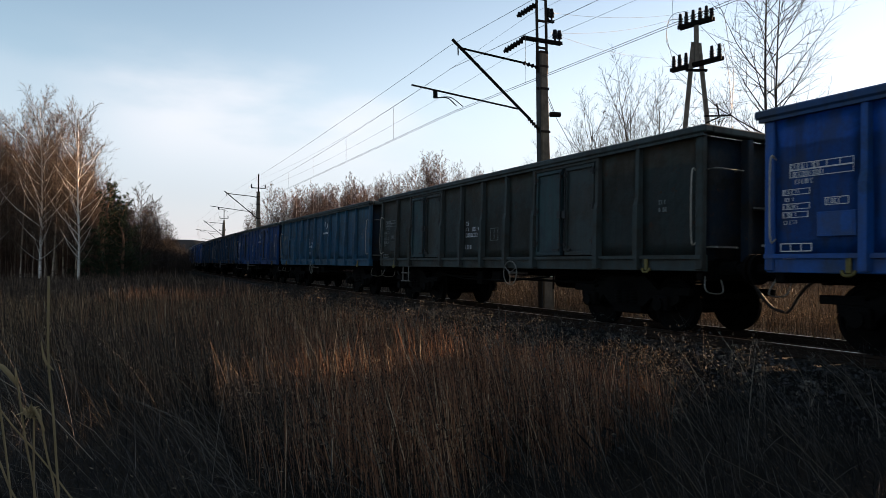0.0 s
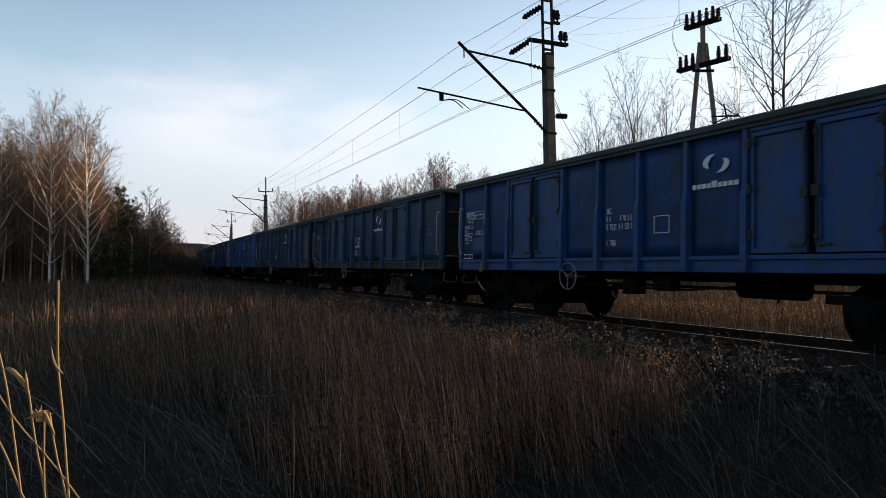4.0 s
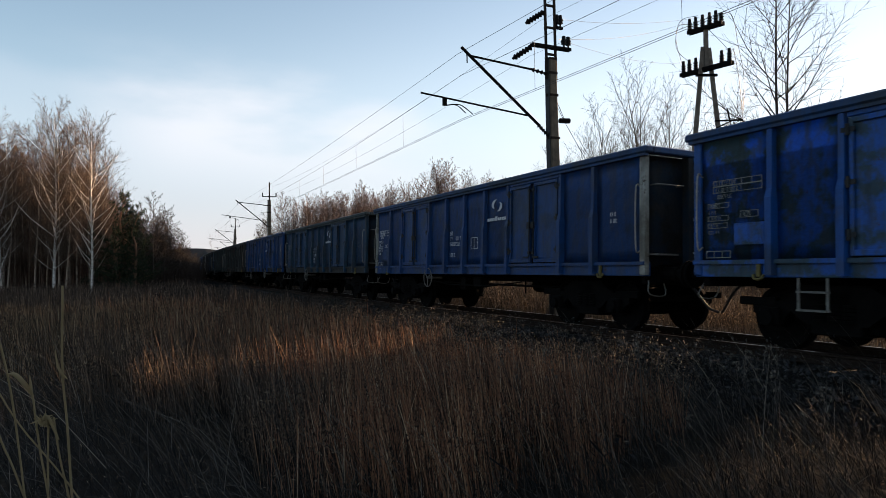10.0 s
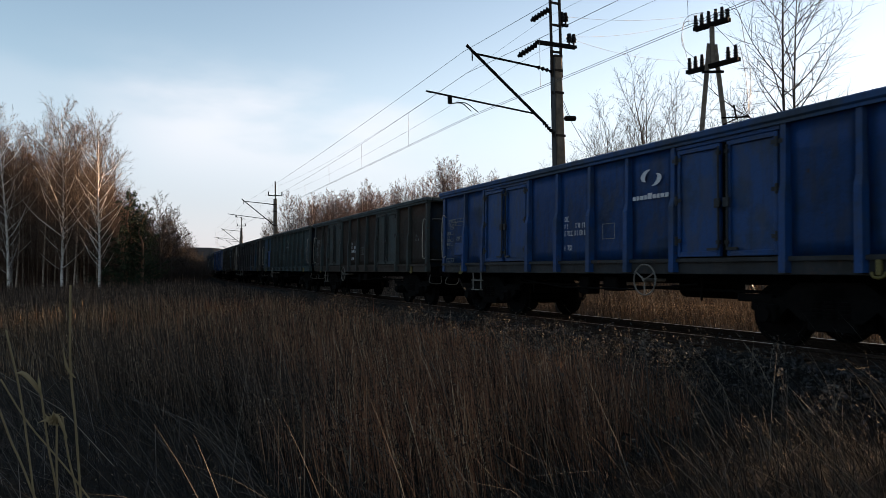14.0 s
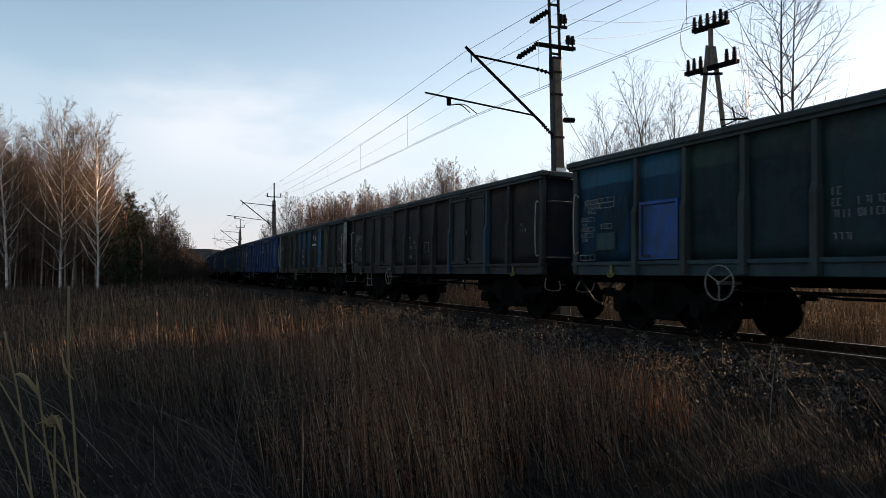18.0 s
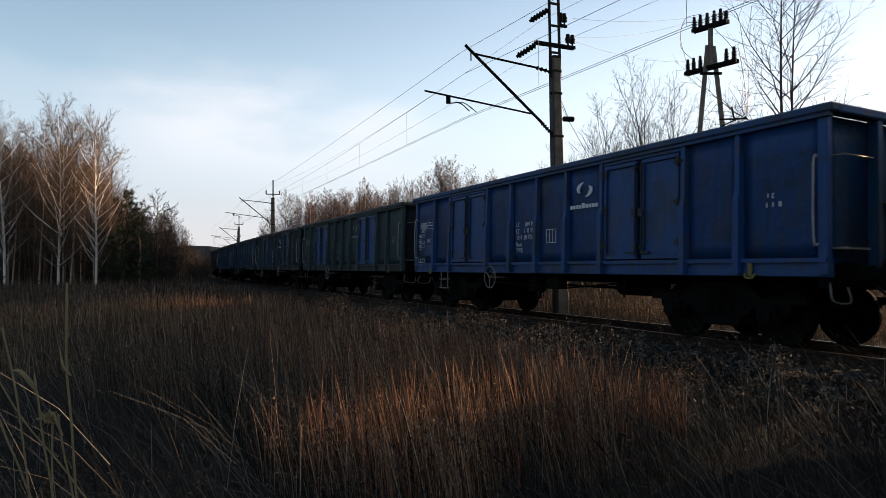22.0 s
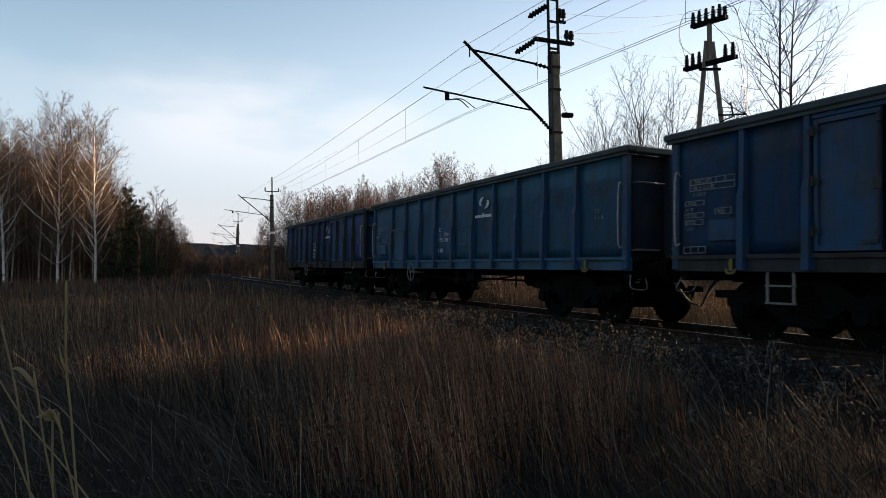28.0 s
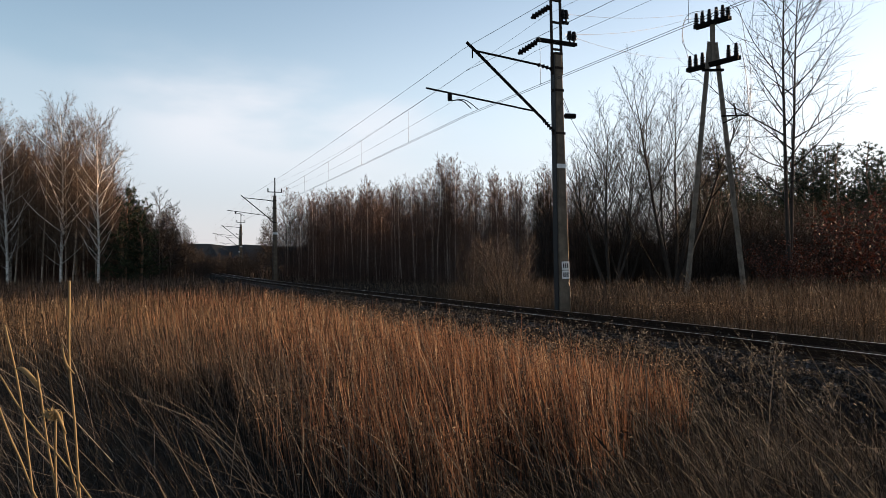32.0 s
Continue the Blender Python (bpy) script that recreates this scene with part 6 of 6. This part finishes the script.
def build_grass():
    rng = np.random.default_rng(3)
    # low shade-dark tangle nearest to the standing point, then leaning stems, then the dense rust-brown stand
    edge = lambda x, y: rust_edge(x, y) > 0
    middle = lambda x, y: x > -0.26 * y + 0.7 * np.sin(y * 1.3) + 0.4 * np.sin(x * 2.7 + y) + rng.normal(0, 0.35, len(x))
    field("flattened_grass", "grey grass lying in tangles, most blades coloured shade-dark", rng, 20000, 1.3, 8.0, 1, 2.6, 60, 0.32, 0.005, (-0.35, -0.1, 0.75), GRASS_GREY, 0, 1.0, 0.85)
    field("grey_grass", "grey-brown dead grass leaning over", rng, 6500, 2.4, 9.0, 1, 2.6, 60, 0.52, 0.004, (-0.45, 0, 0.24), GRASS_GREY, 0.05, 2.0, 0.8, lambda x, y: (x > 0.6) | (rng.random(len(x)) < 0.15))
    field("tan_grass", "tan dry stems leaning towards the field", rng, 2600, 3.2, 9.5, 1, 3.4, 60, 0.6, 0.0042, (-0.4, 0, 0.2), GRASS_STRAW, 0.0, 2.5, 0.8, lambda x, y: ~edge(x, y) & (rust_edge(x, y) > -1.6) & (x < 2.0))
    field("rust_grass", "dense rust-brown dry grass stems", rng, 38000, 3.6, 10.0, 1, 3.9, 60, 0.6, 0.0062, (-0.12, 0.0, 0.11), GRASS_RUST, 0.0, 3.0, 0.78, lambda x, y: edge(x, y) & middle(x, y))
    field("dull_grass", "dull brown-grey dry grass stems", rng, 36000, 3.2, 10.0, 1, 3.9, 60, 0.6, 0.0062, (-0.12, 0.0, 0.14), GRASS_DULL, 0.0, 3.5, 0.78, lambda x, y: edge(x, y) & ~middle(x, y))
    field("rust_grass", "dense rust-brown dry grass with pale tips", rng, 56000, 9.0, 20.0, 1, 3.7, 60, 0.56, 0.008, (-0.07, 0, 0.11), GRASS_RUST, 0.0, 4.0, 0.78, lambda x, y: x > -0.42 * y + 1.2 * np.sin(y * 0.9) + rng.normal(0, 0.8, len(x)))
    field("tan_grass", "tan dry grass with pale tips", rng, 44000, 9.0, 20.0, 1, 3.7, 60, 0.58, 0.008, (-0.07, 0, 0.12), GRASS_TAN, 0.03, 4.5)
    field("straw_grass", "straw-coloured grass at the edge of the copse", rng, 70000, 18.0, 46.0, 1, 2.9, 60, 0.68, 0.011, (-0.06, 0, 0.14), GRASS_DULL, 0.04, 5.0)
    field("straw_grass", "pale dry grass beyond the track", rng, 76000, 13.0, 34.0, -1, 3.3, 26, 0.8, 0.0065, (-0.05, 0, 0.17), GRASS_STRAW, 0.35, 6.0)
    field("straw_grass", "dry grass before the long wood", rng, 34000, 30.0, 76.0, -1, 3.2, 22, 0.55, 0.018, (-0.05, 0, 0.25), GRASS_DULL, 0.3, 7.0, 0.75)
    field("far_grass", "dry grass along the far track", rng, 20000, 44.0, 130.0, 1, 2.9, 30, 0.7, 0.04, (-0.05, 0, 0.12), GRASS_DULL, 0.1, 8.0, 0.75)
    field("far_grass", "brown grass beyond the far track", rng, 22000, 70.0, 190.0, -1, 2.9, 60, 0.9, 0.06, (-0.05, 0, 0.12), GRASS_DULL, 0.3, 10.0, 0.6)
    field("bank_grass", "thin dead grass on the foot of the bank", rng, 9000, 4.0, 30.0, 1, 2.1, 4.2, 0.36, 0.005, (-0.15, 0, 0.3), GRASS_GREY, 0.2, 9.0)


def build_litter():
    """Curled bits of leaf and seed husk caught among the stems."""
    rng = np.random.default_rng(12)
    parts_ = []
    for count, d0, d1, size in ((100000, 3.0, 9.0, 0.013), (110000, 8.0, 20.0, 0.022), (50000, 18.0, 45.0, 0.045)):
        x, y = scatter(rng, count, d0, d1, 0.78)
        off, _ = offset_of(x, y)
        keep = ((off > 3.2) & ((rust_edge(x, y) > -0.2) | (rng.random(count) < 0.12))) | (off < -3.4)
        x, y = x[keep], y[keep]
        c = np.stack([x, y, ground_height(x, y) + 0.62 * rng.beta(2.4, 1.3, len(x)) * np.where(rust_edge(x, y) > -0.2, 1, 0.3)], 1)
        u = rng.normal(0, 1, c.shape)
        u /= np.linalg.norm(u, axis=1)[:, None]
        w = np.cross(u, rng.normal(0, 1, c.shape))
        w /= np.linalg.norm(w, axis=1)[:, None]
        s = size * rng.uniform(0.5, 1.6, len(c))[:, None]
        parts_.append(np.stack([c - u * s, c + w * s * 0.4, c + u * s], 1).reshape(-1, 3))
    co = np.concatenate(parts_)
    ob = new("leaf_litter", fast_mesh("leaf_litter", co, np.arange(len(co)), np.full(len(co) // 3, 3), LITTER))
    tagged(ob, "curled dry leaf bits and husks among the grass", "grass", kind="stuff")


def lying_stalks():
    """Long pale stalks fallen across the grass."""
    rng = np.random.default_rng(21)
    x, y = scatter(rng, 800, 2.2, 8.0, 0.78)
    n = len(x)
    z = ground_height(x, y) + 0.08 + 0.34 * rng.random(n)
    me = grass_mesh("fallen_stalks", x, y, z, rng.uniform(0.5, 0.95, n), rng.uniform(0.0025, 0.0048, n), -0.9 + rng.normal(0, 0.35, n), rng.normal(0, 0.3, n), PALE_STALK, rng)
    tagged(new("fallen_stalks", me), "long pale stalks fallen across the grass", "grass", kind="stuff")


def reeds():
    """Tall pale stalks close to the standing point."""
    def stalk(points, r, leaf=None, head=None):
        hero = new("reed_stalk")
        tagged(hero, "tall pale dry reed stalk with a curled leaf", "reed", "reeds by the standing point")
        bm = bmesh.new()
        pipe(bm, curved(points, 6), r, 6)
        part("stem", bm, REED, hero)
        for pts, w in leaf or []:
            w2 = Wood()
            line = curved(pts, 5)
            w2.limb(line, [w * math.sin(math.pi * (0.12 + 0.85 * k / (len(line) - 1))) for k in range(len(line))], 4)
            ob = new("leaf", w2.mesh("leaf", REED))
            ob.parent = hero
        if head:
            rr = random.Random(4)
            w3 = Wood()
            for k in range(60):
                c = Vector(head) + rand_dir(rr) * 0.005
                w3.spike(c, c + rand_dir(rr, 0.2) * rr.uniform(0.006, 0.014), 0.0016)
            ob = new("seed_head", w3.mesh("seed_head", REED, False))
            ob.parent = hero
    stalk([(-0.4189, 0.8088, -0.35), (-0.4189, 0.8088, 0.6745), (-0.4417, 0.8088, 0.9575), (-0.4496, 0.8088, 1.0667), (-0.4559, 0.8088, 1.1367), (-0.4559, 0.8088, 1.2357)], 0.0014, [([(-0.4496, 0.8088, 1.1225), (-0.4582, 0.8049, 1.1367), (-0.4622, 0.8049, 1.1595)], 0.0020)])
    stalk([(-0.4685, 0.8088, -0.35), (-0.4685, 0.8088, 0.6745), (-0.4952, 0.8088, 0.9347), (-0.5054, 0.8088, 1.0235), (-0.5180, 0.8088, 1.1099), (-0.5345, 0.8088, 1.1823)], 0.0012)
    stalk([(-0.4331, 0.8088, -0.35), (-0.4331, 0.8088, 0.6745), (-0.4685, 0.8088, 0.9575), (-0.4826, 0.8088, 1.0400), (-0.4913, 0.8088, 1.1037)], 0.0012, [([(-0.4913, 0.8088, 1.1037), (-0.4991, 0.8049, 1.1186), (-0.5093, 0.8049, 1.1288), (-0.5195, 0.8049, 1.1304)], 0.0039), ([(-0.4913, 0.8088, 1.0974), (-0.4913, 0.8049, 1.1162), (-0.4928, 0.8049, 1.1288)], 0.0020)])
    stalk([(-0.4394, 0.8088, -0.35), (-0.4394, 0.8088, 0.6745), (-0.4685, 0.8088, 0.9386), (-0.4724, 0.8088, 1.0046), (-0.4724, 0.8088, 1.0667)], 0.0012, [([(-0.4724, 0.8088, 1.0667), (-0.4700, 0.8049, 1.0769), (-0.4747, 0.8049, 1.0809)], 0.0027)], (-0.4763, 0.8049, 1.0730))
    stalk([(-0.4087, 0.8088, -0.35), (-0.4087, 0.8088, 0.6745), (-0.4417, 0.8088, 0.9449), (-0.4582, 0.8088, 1.0274), (-0.4661, 0.8088, 1.0769)], 0.0012, [([(-0.4598, 0.8088, 1.0502), (-0.4661, 0.8049, 1.0706), (-0.4700, 0.8049, 1.0809)], 0.0024)])
    stalk([(-0.4024, 0.8088, -0.35), (-0.4024, 0.8088, 0.7075), (-0.5015, 0.8088, 0.9842), (-0.5282, 0.8088, 1.0479), (-0.5510, 0.8088, 1.1099)], 0.0012)
    stalk([(-0.2515, 0.8088, -0.35), (-0.2515, 0.8088, 0.7075), (-0.4292, 0.8088, 0.9716), (-0.5054, 0.8088, 1.0667), (-0.5408, 0.8088, 1.1225)], 0.0010)


def seed_heads():
    """Thin dry stems with small pale umbels, before the bank."""
    r, w = random.Random(31), Wood()
    placed = 0
    while placed < 190:
        y = r.uniform(4.2, 15.0)
        x = y * r.uniform(-0.5, 0.6)
        off = float(offset_of([x], [y])[0][0])
        if not 2.3 < off < 6.5:
            continue
        placed += 1
        foot = Vector((x, y, height_at(x, y)))
        top = foot + Vector((r.gauss(-0.06, 0.06), r.gauss(0, 0.05), r.uniform(0.5, 0.82)))
        w.spike(foot, top, 0.0035)
        for k in range(r.randrange(2, 5)):
            tip = top + rand_dir(r, 1.2) * r.uniform(0.03, 0.09)
            w.spike(top - Vector((0, 0, 0.08)), tip, 0.0025)
            for j in range(9):
                c = tip + rand_dir(r) * r.uniform(0.004, 0.022)
                u = rand_dir(r) * r.uniform(0.006, 0.012)
                w.leaf(c, u, u.cross(rand_dir(r)).normalized() * u.length * 0.7)
    tagged(new("seed_heads", w.mesh("seed_heads", PALE_STALK, False)), "dry weed stems with small pale seed heads", "weeds", kind="stuff")


def tall_stalks():
    """Single tall dry stems standing over the grass."""
    for pts, r_, head in (([(1.53, 5.0, -0.35), (1.52, 5.0, 0.0), (1.52, 5.0, 0.35), (1.5, 5.0, 0.68)], 0.0045, True), ([(2.32, 5.5, -0.35), (2.28, 5.5, 0.0), (2.12, 5.5, 0.35), (1.97, 5.5, 0.6)], 0.005, False)):
        hero = new("weed_stalk")
        tagged(hero, "tall single dry weed stalk over the grass", "weed", "tall stalks in the grass")
        bm = bmesh.new()
        pipe(bm, curved(pts, 6), r_, 6)
        part("stem", bm, PALE_STALK if head else DARK_BARK, hero)
        if head:
            rr, w = random.Random(9), Wood()
            for k in range(90):
                c = Vector(pts[-1]) + Vector((rr.gauss(0, 0.03), rr.gauss(0, 0.03), rr.uniform(-0.12, 0.05)))
                u = rand_dir(rr) * rr.uniform(0.006, 0.014)
                w.leaf(c, u, u.cross(rand_dir(rr)).normalized() * u.length * 0.7)
            ob = new("seed_head", w.mesh("seed_head", PALE_STALK, False))
            ob.parent = hero


def build_weeds():
    """Withered leafy weeds along the bank: stems with curled leaves."""
    rng = np.random.default_rng(8)
    y = np.sqrt(rng.uniform(4.5 ** 2, 34.0 ** 2, 26000))
    x = y * rng.uniform(-0.5, 0.78, 26000)
    off, s = offset_of(x, y)
    keep = (off > 1.7) & (off < 2.4 + rng.exponential(1.1, 26000))
    x, y = x[keep], y[keep]
    n = len(x)
    z = ground_height(x, y)
    o2, _ = offset_of(x, y)
    z = np.where(o2 < 2.75, -0.2 - (o2 - 1.75) * 0.3 + 0.04, z)
    k = 14
    h = rng.uniform(0.15, 0.55, n)
    t = rng.uniform(0.15, 1, (n, k))
    cx = x[:, None] + rng.normal(0, 0.07, (n, k))
    cy = y[:, None] + rng.normal(0, 0.07, (n, k))
    cz = z[:, None] + h[:, None] * t
    c = np.stack([cx, cy, cz], -1).reshape(-1, 3)
    u = rng.normal(0, 1, c.shape)
    u /= np.linalg.norm(u, axis=1)[:, None]
    w = np.cross(u, rng.normal(0, 1, c.shape))
    w /= np.linalg.norm(w, axis=1)[:, None]
    size = rng.uniform(0.008, 0.034, len(c))[:, None]
    co = np.stack([c - u * size, c + w * size * 0.6, c + u * size, c - w * size * 0.6], 1).reshape(-1, 3)
    ob = new("weeds", fast_mesh("weeds", co, np.arange(len(co)), np.full(len(c), 4), WEED))
    tagged(ob, "withered grey weeds along the railway bank", "weeds", kind="stuff")
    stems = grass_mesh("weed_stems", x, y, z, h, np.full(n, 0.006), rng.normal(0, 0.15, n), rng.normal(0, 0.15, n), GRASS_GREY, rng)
    tagged(new("weed_stems", stems), "thin withered stems along the railway bank", "weeds", kind="stuff")


def build_stones():
    rng = np.random.default_rng(4)
    n = 14000
    s = rng.uniform(-9, 48, n)
    off = np.where(rng.random(n) < 0.75, rng.uniform(0.95, 3.0, n), rng.uniform(-2.0, 0.95, n))
    up = np.interp(off, [-2.2, -1.75, 1.75, 2.2, 2.75, 3.3], [-0.34, -0.2, -0.2, -0.34, -0.5, -0.62])
    a = np.interp(s, S, BEND)
    g = radians(LEAN)
    k = off * math.cos(g) - up * math.sin(g)
    c = np.stack([np.interp(s, S, TX) - k * np.cos(a), np.interp(s, S, TY) - k * np.sin(a), up * math.cos(g) + off * math.sin(g) + 0.012], 1)
    r = rng.uniform(0.016, 0.042, n)
    octa = np.array([[1, 0, 0], [0, 1, 0], [-1, 0, 0], [0, -1, 0], [0, 0, 0.8], [0, 0, -0.8]], float)
    v = octa[None] * rng.uniform(0.55, 1.25, (n, 6, 3)) * r[:, None, None] + rng.normal(0, 0.2, (n, 6, 3)) * r[:, None, None]
    t = rng.uniform(0, 6.28, n)
    vx = v[..., 0] * np.cos(t)[:, None] - v[..., 1] * np.sin(t)[:, None]
    vy = v[..., 0] * np.sin(t)[:, None] + v[..., 1] * np.cos(t)[:, None]
    co = (np.stack([vx, vy, v[..., 2]], -1) + c[:, None]).reshape(-1, 3)
    tri = np.array([[0, 1, 4], [1, 2, 4], [2, 3, 4], [3, 0, 4], [1, 0, 5], [2, 1, 5], [3, 2, 5], [0, 3, 5]]).ravel()
    loops = ((np.arange(n) * 6)[:, None] + tri).ravel()
    ob = new("ballast_stones", fast_mesh("ballast_stones", co, loops, np.full(n * 8, 3), STONE))
    tagged(ob, "loose grey crushed stones on the railway bank", "ballast", kind="stuff")


build_grass()
build_litter()
lying_stalks()
reeds()
seed_heads()
tall_stalks()
build_weeds()
build_stones()

motions()
